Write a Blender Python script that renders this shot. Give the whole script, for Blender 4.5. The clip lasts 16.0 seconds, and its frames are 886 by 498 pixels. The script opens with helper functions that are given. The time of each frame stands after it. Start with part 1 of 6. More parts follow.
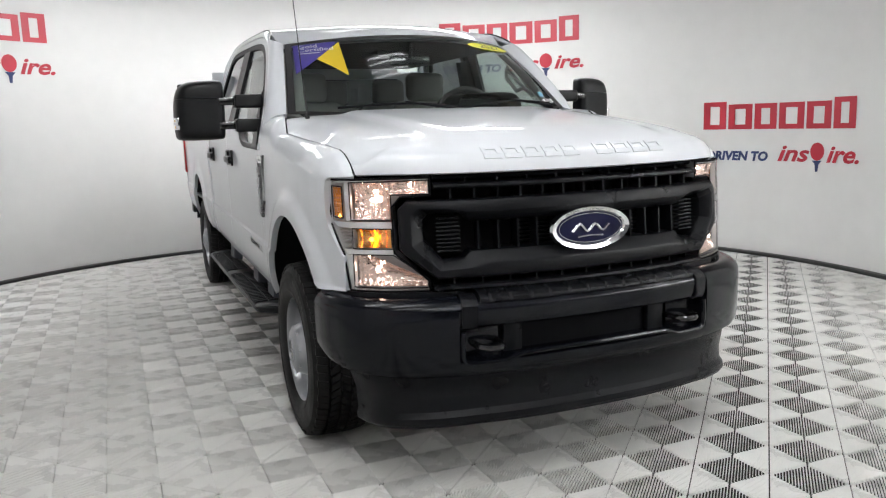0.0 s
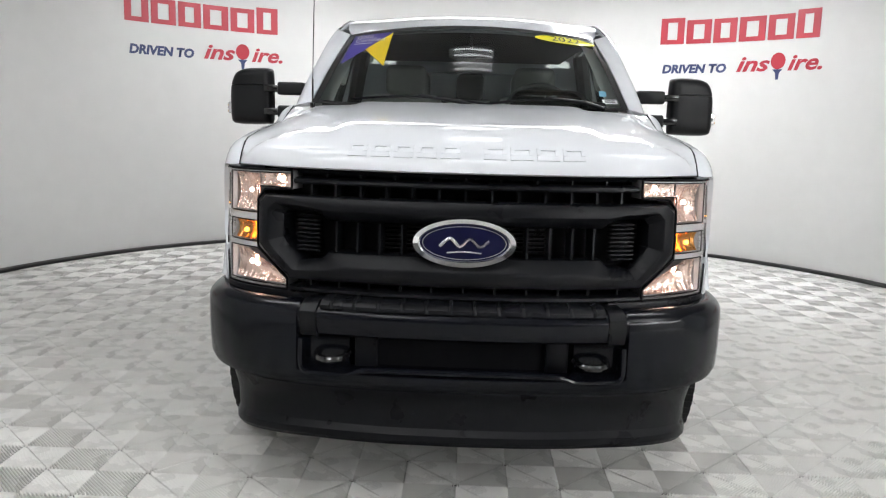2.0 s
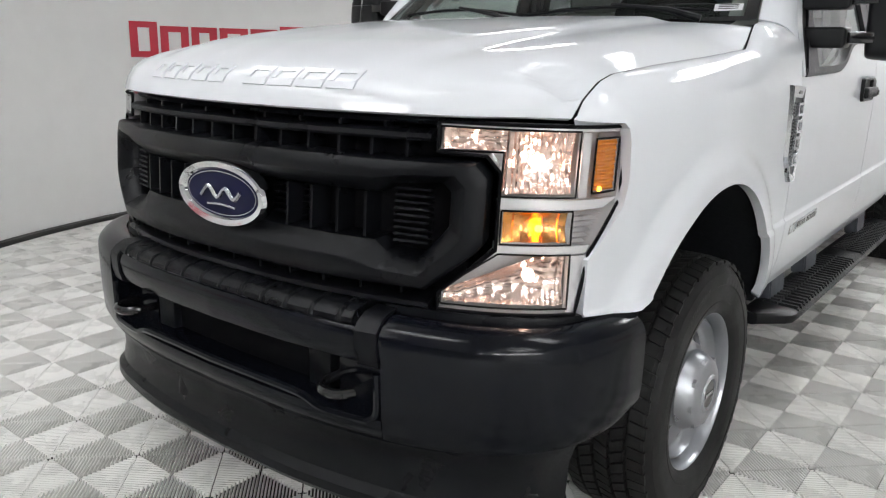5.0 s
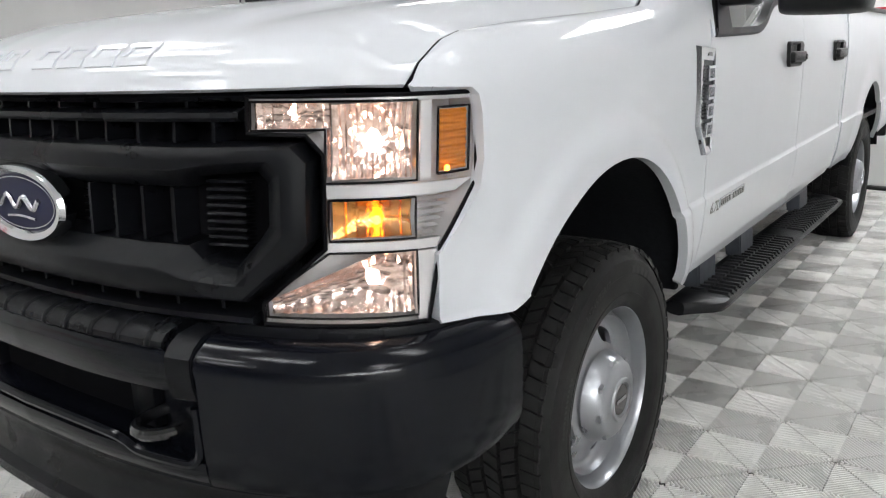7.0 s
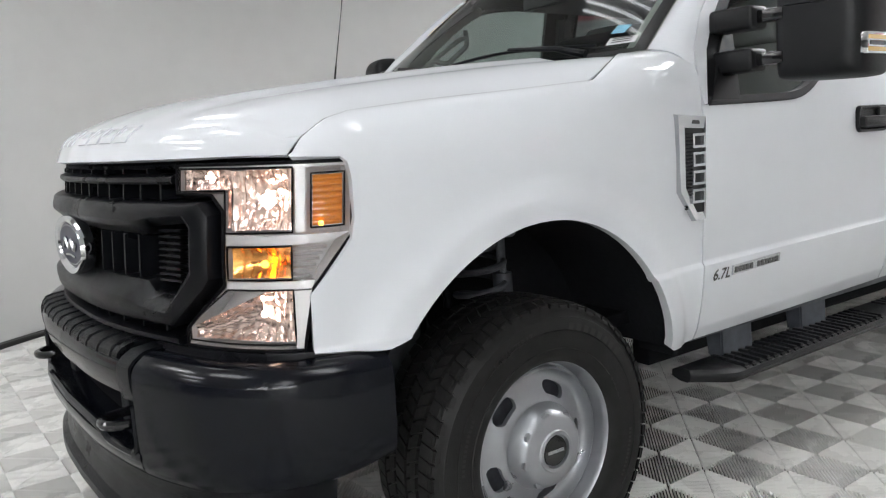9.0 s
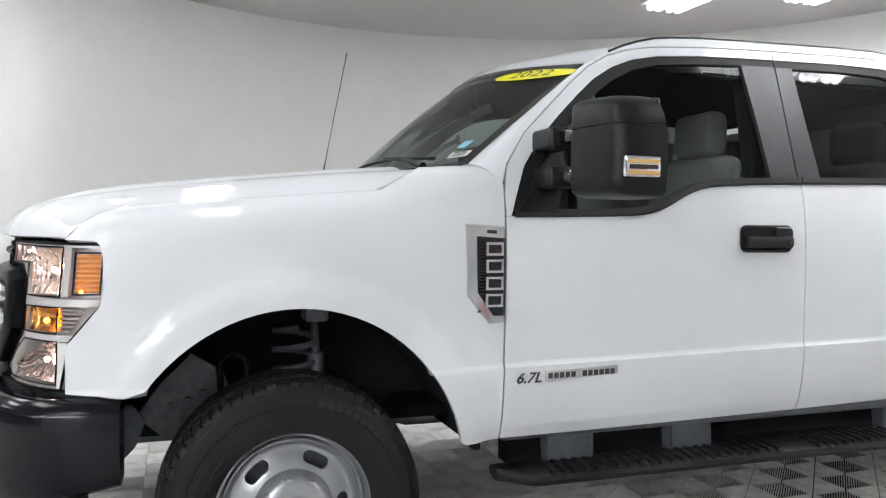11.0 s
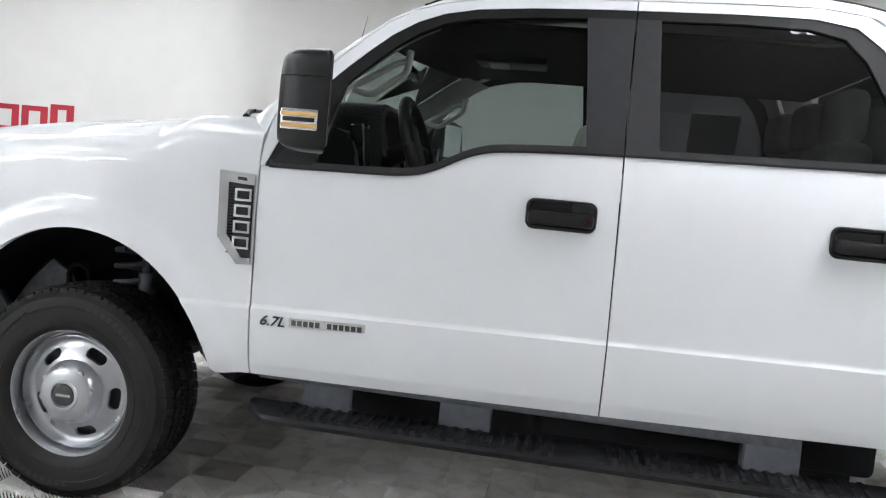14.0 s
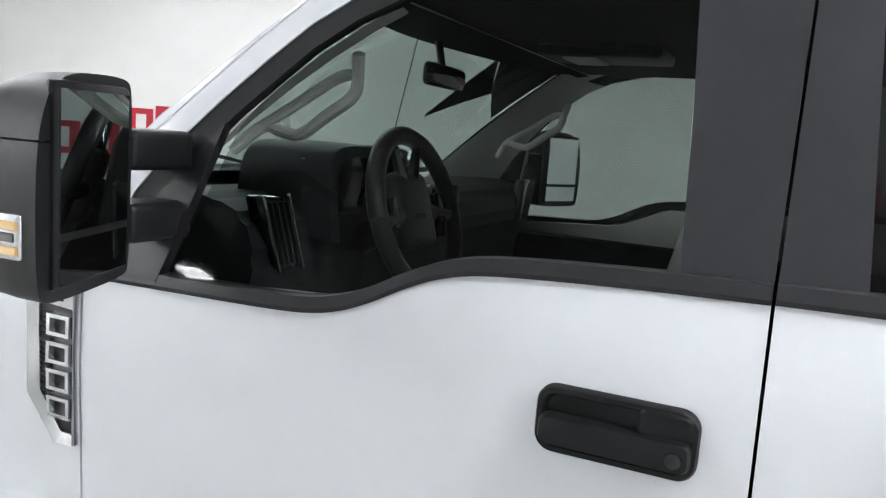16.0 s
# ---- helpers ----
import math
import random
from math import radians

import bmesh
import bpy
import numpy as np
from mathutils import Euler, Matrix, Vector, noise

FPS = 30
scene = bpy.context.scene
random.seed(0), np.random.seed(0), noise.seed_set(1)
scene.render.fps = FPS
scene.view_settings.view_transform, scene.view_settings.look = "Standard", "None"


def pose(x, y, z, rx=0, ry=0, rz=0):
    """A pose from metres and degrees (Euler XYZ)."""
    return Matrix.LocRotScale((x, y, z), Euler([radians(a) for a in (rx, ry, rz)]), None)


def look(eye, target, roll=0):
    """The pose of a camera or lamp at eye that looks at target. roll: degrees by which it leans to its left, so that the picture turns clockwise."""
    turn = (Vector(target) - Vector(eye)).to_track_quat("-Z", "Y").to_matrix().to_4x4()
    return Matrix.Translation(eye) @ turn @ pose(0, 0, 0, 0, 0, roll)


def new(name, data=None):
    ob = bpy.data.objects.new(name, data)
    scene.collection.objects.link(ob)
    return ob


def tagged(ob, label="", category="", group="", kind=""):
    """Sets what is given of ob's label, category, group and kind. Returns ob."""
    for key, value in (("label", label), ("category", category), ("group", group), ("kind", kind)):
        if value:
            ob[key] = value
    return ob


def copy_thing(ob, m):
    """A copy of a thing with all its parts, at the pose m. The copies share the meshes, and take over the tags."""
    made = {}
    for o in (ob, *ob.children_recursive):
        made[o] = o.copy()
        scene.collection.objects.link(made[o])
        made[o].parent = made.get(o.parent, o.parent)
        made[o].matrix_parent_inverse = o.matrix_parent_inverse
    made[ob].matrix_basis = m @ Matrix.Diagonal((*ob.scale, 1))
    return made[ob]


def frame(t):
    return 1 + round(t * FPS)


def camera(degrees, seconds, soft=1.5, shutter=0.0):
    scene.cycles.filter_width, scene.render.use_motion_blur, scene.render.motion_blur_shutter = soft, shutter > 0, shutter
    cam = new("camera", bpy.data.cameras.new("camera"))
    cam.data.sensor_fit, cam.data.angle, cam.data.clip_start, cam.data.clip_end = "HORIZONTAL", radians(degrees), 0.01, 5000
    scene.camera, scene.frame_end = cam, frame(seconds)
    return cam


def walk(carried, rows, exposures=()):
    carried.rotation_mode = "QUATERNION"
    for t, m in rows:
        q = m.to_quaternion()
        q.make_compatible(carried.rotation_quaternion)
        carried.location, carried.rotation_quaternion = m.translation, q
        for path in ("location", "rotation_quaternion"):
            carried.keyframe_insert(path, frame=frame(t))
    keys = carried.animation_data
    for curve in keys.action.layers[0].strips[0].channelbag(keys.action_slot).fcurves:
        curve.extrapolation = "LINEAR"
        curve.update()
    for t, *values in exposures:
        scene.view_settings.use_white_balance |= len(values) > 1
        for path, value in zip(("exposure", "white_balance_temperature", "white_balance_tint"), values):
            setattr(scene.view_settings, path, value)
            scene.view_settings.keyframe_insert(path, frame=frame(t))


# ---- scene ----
cam = camera(58.9, 16.0, soft=1.2)
PATH = [
    (0, (-1.731, -3.587, 1.438), (-0.971, -1.765, 1.12), -1.7),
    (0.5, (-1.406, -3.673, 1.411), (-0.717, -1.824, 1.091), -1.4),
    (1, (-0.976, -3.712, 1.395), (-0.459, -1.813, 1.039), 1.2),
    (1.5, (-0.494, -3.671, 1.415), (-0.284, -1.711, 1.079), 1.9),
    (2, (0.007, -3.644, 1.422), (-0.052, -1.67, 1.102), 1.5),
    (2.5, (0.492, -3.525, 1.417), (0.202, -1.57, 1.105), 1.6),
    (3, (0.962, -3.371, 1.416), (0.432, -1.466, 1.115), 2.2),
    (3.5, (1.337, -3.093, 1.409), (0.595, -1.263, 1.094), 1.7),
    (3.7, (1.459, -2.954, 1.409), (0.64, -1.158, 1.083), 1.8),
    (5.8, (1.75, -1.923, 1.345), (0.481, -0.48, 0.79), 0.4),
    (6, (1.727, -1.873, 1.33), (0.482, -0.408, 0.781), -0.3),
    (6.5, (1.744, -1.837, 1.323), (0.576, -0.295, 0.816), -1.1),
    (7, (1.785, -1.806, 1.298), (0.635, -0.241, 0.817), -2.0),
    (7.5, (1.88, -1.785, 1.277), (0.615, -0.294, 0.857), -2.7),
    (8, (2.103, -1.762, 1.274), (0.674, -0.407, 0.924), -2.8),
    (8.5, (2.298, -1.616, 1.274), (0.788, -0.346, 0.947), -3.4),
    (9, (2.517, -1.426, 1.273), (0.913, -0.266, 0.986), -3.0),
    (9.5, (2.75, -1.198, 1.298), (1.056, -0.168, 1.036), -1.6),
    (10, (2.935, -0.933, 1.295), (1.168, -0.013, 1.108), -0.7),
    (10.2, (3.047, -0.82, 1.309), (1.247, 0.04, 1.161), -0.8),
    (12.3, (3.838, 0.582, 1.261), (1.852, 0.805, 1.179), 2.9),
    (12.5, (3.886, 0.741, 1.262), (1.893, 0.877, 1.173), 2.8),
    (13, (3.9, 1.103, 1.296), (1.904, 1.067, 1.175), 3.9),
    (13.5, (3.795, 1.495, 1.305), (1.812, 1.278, 1.167), 4.9),
    (14, (3.64, 1.805, 1.331), (1.673, 1.489, 1.158), 5.3),
    (14.5, (3.297, 1.975, 1.376), (1.365, 1.515, 1.146), 5.4),
    (15, (2.904, 2.045, 1.478), (0.997, 1.495, 1.233), 7.0),
    (15.5, (2.477, 2.019, 1.619), (0.632, 1.314, 1.304), 5.2),
    (16, (2.102, 1.96, 1.653), (0.291, 1.16, 1.365), 4.5),
]
TINT = [(0, 0.25, 6500, 10), (4, 0.20, 6500, 10), (6, 0.22, 6480, 10), (8, 0.16, 6460, 10), (9, 0.20, 6450, 10), (10, 0.38, 6440, 10), (12, 0.42, 6400, 10), (14, 0.46, 6380, 10), (16, 0.58, 6320, 9)]
walk(cam, [(t, look(eye, target, roll)) for t, eye, target, roll in PATH], TINT)


# ---- light ----
def link(nt, a, b):
    nt.links.new(a, b)


world = bpy.data.worlds.new("studio_world")
scene.world = world
world.use_nodes = True
world.node_tree.nodes["Background"].inputs[0].default_value = (0.9, 0.95, 1.0, 1)
world.node_tree.nodes["Background"].inputs[1].default_value = 0.02


# ---- materials ----
def mat(name, color, rough=0.5, metal=0.0, coat=0.0, spec=0.5, grain=0.0, grain_size=60.0, bump=0.0, bump_size=200.0,
        emit=None, strength=0.0, rough_var=0.0):
    m = bpy.data.materials.new(name)
    m.use_nodes = True
    nt = m.node_tree
    b = nt.nodes["Principled BSDF"]
    b.inputs["Base Color"].default_value = (*color, 1)
    b.inputs["Roughness"].default_value = rough
    b.inputs["Metallic"].default_value = metal
    b.inputs["Coat Weight"].default_value = coat
    b.inputs["Coat Roughness"].default_value = 0.03
    b.inputs["Specular IOR Level"].default_value = spec
    if emit:
        b.inputs["Emission Color"].default_value = (*emit, 1)
        b.inputs["Emission Strength"].default_value = strength
    if grain or bump or rough_var:
        tc = nt.nodes.new("ShaderNodeTexCoord")
    if grain:
        big, fine = nt.nodes.new("ShaderNodeTexNoise"), nt.nodes.new("ShaderNodeTexNoise")
        big.inputs["Scale"].default_value, fine.inputs["Scale"].default_value = grain_size * 0.06, grain_size
        big.inputs["Detail"].default_value = 4
        link(nt, tc.outputs["Object"], big.inputs["Vector"])
        link(nt, tc.outputs["Object"], fine.inputs["Vector"])
        add = nt.nodes.new("ShaderNodeMath")
        add.operation = "ADD"
        link(nt, big.outputs["Fac"], add.inputs[0])
        link(nt, fine.outputs["Fac"], add.inputs[1])
        mr = nt.nodes.new("ShaderNodeMapRange")
        mr.inputs["From Min"].default_value, mr.inputs["From Max"].default_value = 0.6, 1.4
        mr.inputs["To Min"].default_value, mr.inputs["To Max"].default_value = 1 - grain, 1 + grain
        link(nt, add.outputs[0], mr.inputs["Value"])
        mul = nt.nodes.new("ShaderNodeVectorMath")
        mul.operation = "SCALE"
        mul.inputs[0].default_value = color
        link(nt, mr.outputs[0], mul.inputs["Scale"])
        link(nt, mul.outputs[0], b.inputs["Base Color"])
    if rough_var:
        nr = nt.nodes.new("ShaderNodeTexNoise")
        nr.inputs["Scale"].default_value, nr.inputs["Detail"].default_value = 7.0, 6
        link(nt, tc.outputs["Object"], nr.inputs["Vector"])
        mr2 = nt.nodes.new("ShaderNodeMapRange")
        mr2.inputs["From Min"].default_value, mr2.inputs["From Max"].default_value = 0.3, 0.7
        mr2.inputs["To Min"].default_value, mr2.inputs["To Max"].default_value = max(0.0, rough - rough_var), rough + rough_var
        link(nt, nr.outputs["Fac"], mr2.inputs["Value"])
        link(nt, mr2.outputs[0], b.inputs["Roughness"])
    if bump:
        nb = nt.nodes.new("ShaderNodeTexNoise")
        nb.inputs["Scale"].default_value = bump_size
        link(nt, tc.outputs["Object"], nb.inputs["Vector"])
        bp = nt.nodes.new("ShaderNodeBump")
        bp.inputs["Strength"].default_value, bp.inputs["Distance"].default_value = bump, 0.002
        link(nt, nb.outputs["Fac"], bp.inputs["Height"])
        link(nt, bp.outputs[0], b.inputs["Normal"])
    return m


def glass(name, tint, f0=0.04):
    """Thin glass: clear with a tint, more gloss at a flat angle, the same from both sides."""
    m = bpy.data.materials.new(name)
    m.use_nodes = True
    nt = m.node_tree
    nt.nodes.remove(nt.nodes["Principled BSDF"])
    tr, gl, mx, lw, pw, ma = (nt.nodes.new(n) for n in ("ShaderNodeBsdfTransparent", "ShaderNodeBsdfGlossy", "ShaderNodeMixShader", "ShaderNodeLayerWeight", "ShaderNodeMath", "ShaderNodeMath"))
    tr.inputs[0].default_value = (*tint, 1)
    gl.inputs["Roughness"].default_value = 0.01
    lw.inputs["Blend"].default_value = 0.5
    pw.operation, ma.operation = "POWER", "MULTIPLY_ADD"
    pw.inputs[1].default_value = 5.0
    ma.inputs[1].default_value, ma.inputs[2].default_value = 1 - f0, f0
    link(nt, lw.outputs["Facing"], pw.inputs[0])
    link(nt, pw.outputs[0], ma.inputs[0])
    link(nt, ma.outputs[0], mx.inputs[0])
    link(nt, tr.outputs[0], mx.inputs[1])
    link(nt, gl.outputs[0], mx.inputs[2])
    link(nt, mx.outputs[0], nt.nodes["Material Output"].inputs[0])
    return m


M_PAINT = mat("white_car_paint", (0.66, 0.68, 0.71), 0.6, spec=0.15, coat=0.8, grain=0.015, grain_size=8, bump=0.012, bump_size=90)
M_GAP = mat("dark_body_gap", (0.004, 0.004, 0.005), 0.7, spec=0.08)
M_BLACK = mat("black_moulded_plastic", (0.0048, 0.0052, 0.0066), 0.31, spec=0.16, grain=0.15, grain_size=40, bump=0.25, bump_size=900, rough_var=0.06)
M_BUMPER = mat("satin_black_bumper", (0.0038, 0.0045, 0.0070), 0.16, spec=0.22, grain=0.05, grain_size=25, bump=0.015, bump_size=700, rough_var=0.02)
M_TEX = mat("textured_black_plastic", (0.0085, 0.0088, 0.0098), 0.38, spec=0.26, grain=0.12, grain_size=45, bump=0.2, bump_size=800, rough_var=0.06)
M_TRIM = mat("dark_grey_window_trim", (0.027, 0.027, 0.030), 0.42, spec=0.25, grain=0.12, grain_size=30, rough_var=0.05)
M_GLOSS = mat("gloss_black", (0.008, 0.008, 0.009), 0.12, coat=0.5)
M_SEAL = mat("black_rubber_seal", (0.007, 0.007, 0.0075), 0.6, spec=0.2, grain=0.1)
M_LINER = mat("felt_wheel_liner", (0.0075, 0.008, 0.0095), 0.8, spec=0.15, grain=0.35, grain_size=60, bump=0.4, bump_size=120)
M_CHROME = mat("chrome", (0.75, 0.76, 0.78), 0.08, metal=1.0)
M_DARKCHROME = mat("vent_chrome", (0.55, 0.56, 0.575), 0.12, metal=1.0)
M_VENT = mat("dark_vent_plate", (0.018, 0.0185, 0.020), 0.3, metal=0.3)
M_SATIN = mat("satin_chrome", (0.55, 0.56, 0.58), 0.25, metal=1.0)
M_BLUE = mat("blue_enamel", (0.003, 0.004, 0.032), 0.3, spec=0.18, coat=0.05)
M_STEEL = mat("silver_painted_steel", (0.36, 0.37, 0.39), 0.32, metal=0.75, grain=0.06, grain_size=30, rough_var=0.06)
M_RUBBER = mat("tyre_rubber", (0.0115, 0.0113, 0.0112), 0.55, spec=0.2, grain=0.3, grain_size=35, bump=0.25, bump_size=300, rough_var=0.1)
M_MARK = mat("raised_sidewall_rubber", (0.019, 0.0187, 0.0183), 0.5, spec=0.25)
M_CHASSIS = mat("dusty_chassis_steel", (0.11, 0.117, 0.132), 0.5, metal=0.3, grain=0.4, grain_size=30, bump=0.2, bump_size=120)
M_BRACKET = mat("grey_bracket_steel", (0.085, 0.093, 0.11), 0.5, metal=0.3, grain=0.3, grain_size=25, bump=0.1)
M_AMBER = mat("amber_lens", (0.52, 0.155, 0.008), 0.15, coat=0.6, emit=(1.0, 0.35, 0.02), strength=0.03)
# the indicator bulb's amber glow is put into the reflector's colour
M_AMBERCHROME = mat("amber_tinted_reflector", (0.90, 0.42, 0.12), 0.22, metal=1.0, bump=1.0, bump_size=60)
M_SIGNAL = mat("pale_signal_lens", (0.55, 0.36, 0.14), 0.12, coat=1.0, emit=(1.0, 0.55, 0.15), strength=0.08)
M_AMBER_LIT = mat("lit_amber_lens", (0.8, 0.22, 0.02), 0.15, coat=1.0, emit=(1.0, 0.36, 0.03), strength=9.0)
M_BULB = mat("lit_bulb", (1, 0.85, 0.7), 0.5, emit=(1.0, 0.74, 0.60), strength=38.0)
# the bulbs' warm glow is partly put into this metal's pink tint
M_REFLECT = mat("warm_tinted_reflector", (0.92, 0.72, 0.64), 0.26, metal=1.0)


def facets(m, scale, depth):
    """Small pillow facets pressed into a reflector."""
    nt = m.node_tree
    tc, vo, bp = (nt.nodes.new(n) for n in ("ShaderNodeTexCoord", "ShaderNodeTexVoronoi", "ShaderNodeBump"))
    vo.inputs["Scale"].default_value = scale
    bp.inputs["Strength"].default_value, bp.inputs["Distance"].default_value = 1.0, depth
    link(nt, tc.outputs["Object"], vo.inputs["Vector"])
    link(nt, vo.outputs["Distance"], bp.inputs["Height"])
    link(nt, bp.outputs[0], nt.nodes["Principled BSDF"].inputs["Normal"])


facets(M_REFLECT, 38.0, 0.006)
M_LAMPGREY = mat("lamp_bezel_grey", (0.72, 0.71, 0.71), 0.2, metal=0.4, coat=0.5)
M_RED = mat("red_lens", (0.35, 0.01, 0.012), 0.12, coat=1.0)
M_LENS = glass("clear_lens", (0.96, 0.96, 0.96))
M_SCREEN = glass("windscreen_glass", (0.55, 0.62, 0.59), 0.05)
M_SIDE = glass("tinted_side_glass", (0.50, 0.55, 0.535), 0.016)
M_DARKGL = glass("privacy_glass", (0.19, 0.20, 0.205), 0.04)
M_MIRROR = mat("mirror_silver", (0.8, 0.82, 0.83), 0.01, metal=1.0)


# ---- mesh helpers ----
def finish(name, bm, material, parent=None, label="", angle=32):
    me = bpy.data.meshes.new(name)
    bm.to_mesh(me)
    bm.free()
    me.materials.append(material)
    for p in me.polygons:
        p.use_smooth = True
    me.set_sharp_from_angle(angle=radians(angle))
    ob = new(name, me)
    if parent:
        ob.parent = parent
    if label:
        ob["label"] = label
    return ob


def part(name, bm, material, parent, label="", angle=32):
    return finish(name, bm, material, parent, label, angle)


def mirrored(bm):
    other = bm.copy()
    for v in other.verts:
        v.co.x = -v.co.x
    bmesh.ops.reverse_faces(other, faces=other.faces)
    return other


def pair(name, bm, material, parents, label="", angle=32):
    """The same part on the driver's side (+x) and mirrored on the other one."""
    if not isinstance(parents, tuple):
        parents = (parents, parents)
    other = mirrored(bm)
    return (part(name, bm, material, parents[0], label, angle), part(name, other, material, parents[1], label, angle))


def pieces(name, bm, material, parents, label="", angle=32):
    """Each loose piece of bm as a part of its own; with two parents also mirrored on the second."""
    bm.verts.ensure_lookup_table()
    seen, made = set(), []
    for v0 in bm.verts:
        if v0 in seen:
            continue
        stack, island = [v0], []
        seen.add(v0)
        while stack:
            v = stack.pop()
            island.append(v)
            for e in v.link_edges:
                w = e.other_vert(v)
                if w not in seen:
                    seen.add(w)
                    stack.append(w)
        one = bmesh.new()
        table = {v: one.verts.new(v.co) for v in island}
        for f in {f for v in island for f in v.link_faces}:
            one.faces.new([table[v] for v in f.verts])
        if isinstance(parents, tuple):
            made += pair(name, one, material, parents, label, angle)
        else:
            made.append(part(name, one, material, parents, label, angle))
    bm.free()
    return made


def thing(name, label, category, group="", kind="", at=(0, 0, 0)):
    ob = tagged(new(name), label, category, group, kind)
    ob.location = at
    return ob


def lerp_table(x, xs, ys):
    return float(np.interp(x, xs, ys))


def smooth(a, b, x):
    t = min(1.0, max(0.0, (x - a) / (b - a)))
    return t * t * (3 - 2 * t)


def curve_through(pts, n=8):
    """A Catmull-Rom line through the points."""
    p = [Vector(q) for q in pts]
    p = [2 * p[0] - p[1]] + p + [2 * p[-1] - p[-2]]
    out = []
    for i in range(1, len(p) - 2):
        for k in range(n):
            t = k / n
            a, b, c, d = p[i - 1], p[i], p[i + 1], p[i + 2]
            out.append(0.5 * ((2 * b) + (c - a) * t + (2 * a - 5 * b + 4 * c - d) * t * t + (3 * b - a - 3 * c + d) * t ** 3))
    out.append(p[-2])
    return out


def panel(outline, fn, step=0.05, depth=0.02, outward=(1, 0, 0), cuts=()):
    """A sheet cut out along a flat outline, shaped by fn(u, v), with its edges folded back by depth."""
    bm = bmesh.new()
    bm.faces.new([bm.verts.new((u, v, 0)) for u, v in outline])
    us, vs = [q[0] for q in outline], [q[1] for q in outline]
    for axis, lo, hi in ((0, min(us), max(us)), (1, min(vs), max(vs))):
        n = max(2, int((hi - lo) / step))
        for k in range(1, n):
            c, nn = [0, 0, 0], [0, 0, 0]
            c[axis], nn[axis] = lo + (hi - lo) * k / n, 1
            bmesh.ops.bisect_plane(bm, geom=bm.verts[:] + bm.edges[:] + bm.faces[:], plane_co=c, plane_no=nn, dist=1e-5)
    for c in cuts:
        bmesh.ops.bisect_plane(bm, geom=bm.verts[:] + bm.edges[:] + bm.faces[:], plane_co=(0, c, 0), plane_no=(0, 1, 0), dist=1e-5)
    for v in bm.verts:
        v.co = fn(v.co.x, v.co.y)
    bm.normal_update()
    total = Vector((0, 0, 0))
    for f in bm.faces:
        total += f.normal * f.calc_area()
    if total.dot(Vector(outward)) < 0:
        bmesh.ops.reverse_faces(bm, faces=bm.faces[:])
        bm.normal_update()
    if depth:
        fold(bm, depth)
    return bm


def fold(bm, depth):
    bm.normal_update()
    rim = [e for e in bm.edges if e.is_boundary]
    back = {v: -v.normal * depth for e in rim for v in e.verts}
    made = bmesh.ops.extrude_edge_only(bm, edges=rim)
    new_verts = [g for g in made["geom"] if isinstance(g, bmesh.types.BMVert)]
    where = {tuple(round(c, 6) for c in v.co): d for v, d in back.items()}
    for v in new_verts:
        v.co += where.get(tuple(round(c, 6) for c in v.co), Vector((0, 0, 0)))


def strip(a, b, rows=1):
    """A ruled sheet between two lines of the same count."""
    bm = bmesh.new()
    grid = []
    for p, q in zip(a, b):
        p, q = Vector(p), Vector(q)
        grid.append([bm.verts.new(p.lerp(q, k / rows)) for k in range(rows + 1)])
    for r0, r1 in zip(grid, grid[1:]):
        for k in range(rows):
            bm.faces.new((r0[k], r0[k + 1], r1[k + 1], r1[k]))
    return bm


def face_out(bm, outward):
    bm.normal_update()
    total = Vector((0, 0, 0))
    for f in bm.faces:
        total += f.normal * f.calc_area()
    if total.dot(Vector(outward)) < 0:
        bmesh.ops.reverse_faces(bm, faces=bm.faces[:])
    bm.normal_update()
    return bm


def box(bm, x0, x1, y0, y1, z0, z1, bevel=0.0, segments=2, m=None):
    made = bmesh.ops.create_cube(bm, size=1)["verts"]
    for v in made:
        v.co = Vector((x0 + (v.co.x + 0.5) * (x1 - x0), y0 + (v.co.y + 0.5) * (y1 - y0), z0 + (v.co.z + 0.5) * (z1 - z0)))
    if bevel:
        edges = list({e for v in made for e in v.link_edges})
        made = bmesh.ops.bevel(bm, geom=edges, offset=bevel, segments=segments, profile=0.5, affect="EDGES")["verts"]
    if m:
        bmesh.ops.transform(bm, matrix=m, verts=list({v for v in made}))
    return bm


def prism(bm, poly, frame_fn, a, b):
    """A flat outline drawn out from a to b; frame_fn(u, v, w) gives the place."""
    lo = [bm.verts.new(frame_fn(u, v, a)) for u, v in poly]
    hi = [bm.verts.new(frame_fn(u, v, b)) for u, v in poly]
    n = len(poly)
    bm.faces.new(lo[::-1])
    bm.faces.new(hi)
    for i in range(n):
        bm.faces.new((lo[i], lo[(i + 1) % n], hi[(i + 1) % n], hi[i]))
    return bm


def tube(bm, pts, r, seg=10, closed_ends=True):
    pts = [Vector(p) for p in pts]
    rings, up = [], None
    for i, p in enumerate(pts):
        d = (pts[min(i + 1, len(pts) - 1)] - pts[max(i - 1, 0)]).normalized()
        if up is None:
            up = d.orthogonal().normalized()
        up = (up - d * up.dot(d)).normalized()
        side = d.cross(up)
        rr = r[i] if isinstance(r, (list, tuple)) else r
        rings.append([bm.verts.new(p + rr * (math.cos(2 * math.pi * k / seg) * up + math.sin(2 * math.pi * k / seg) * side)) for k in range(seg)])
    for a, b in zip(rings, rings[1:]):
        for k in range(seg):
            bm.faces.new((a[k], a[(k + 1) % seg], b[(k + 1) % seg], b[k]))
    if closed_ends:
        bm.faces.new(rings[0][::-1])
        bm.faces.new(rings[-1])
    return bm


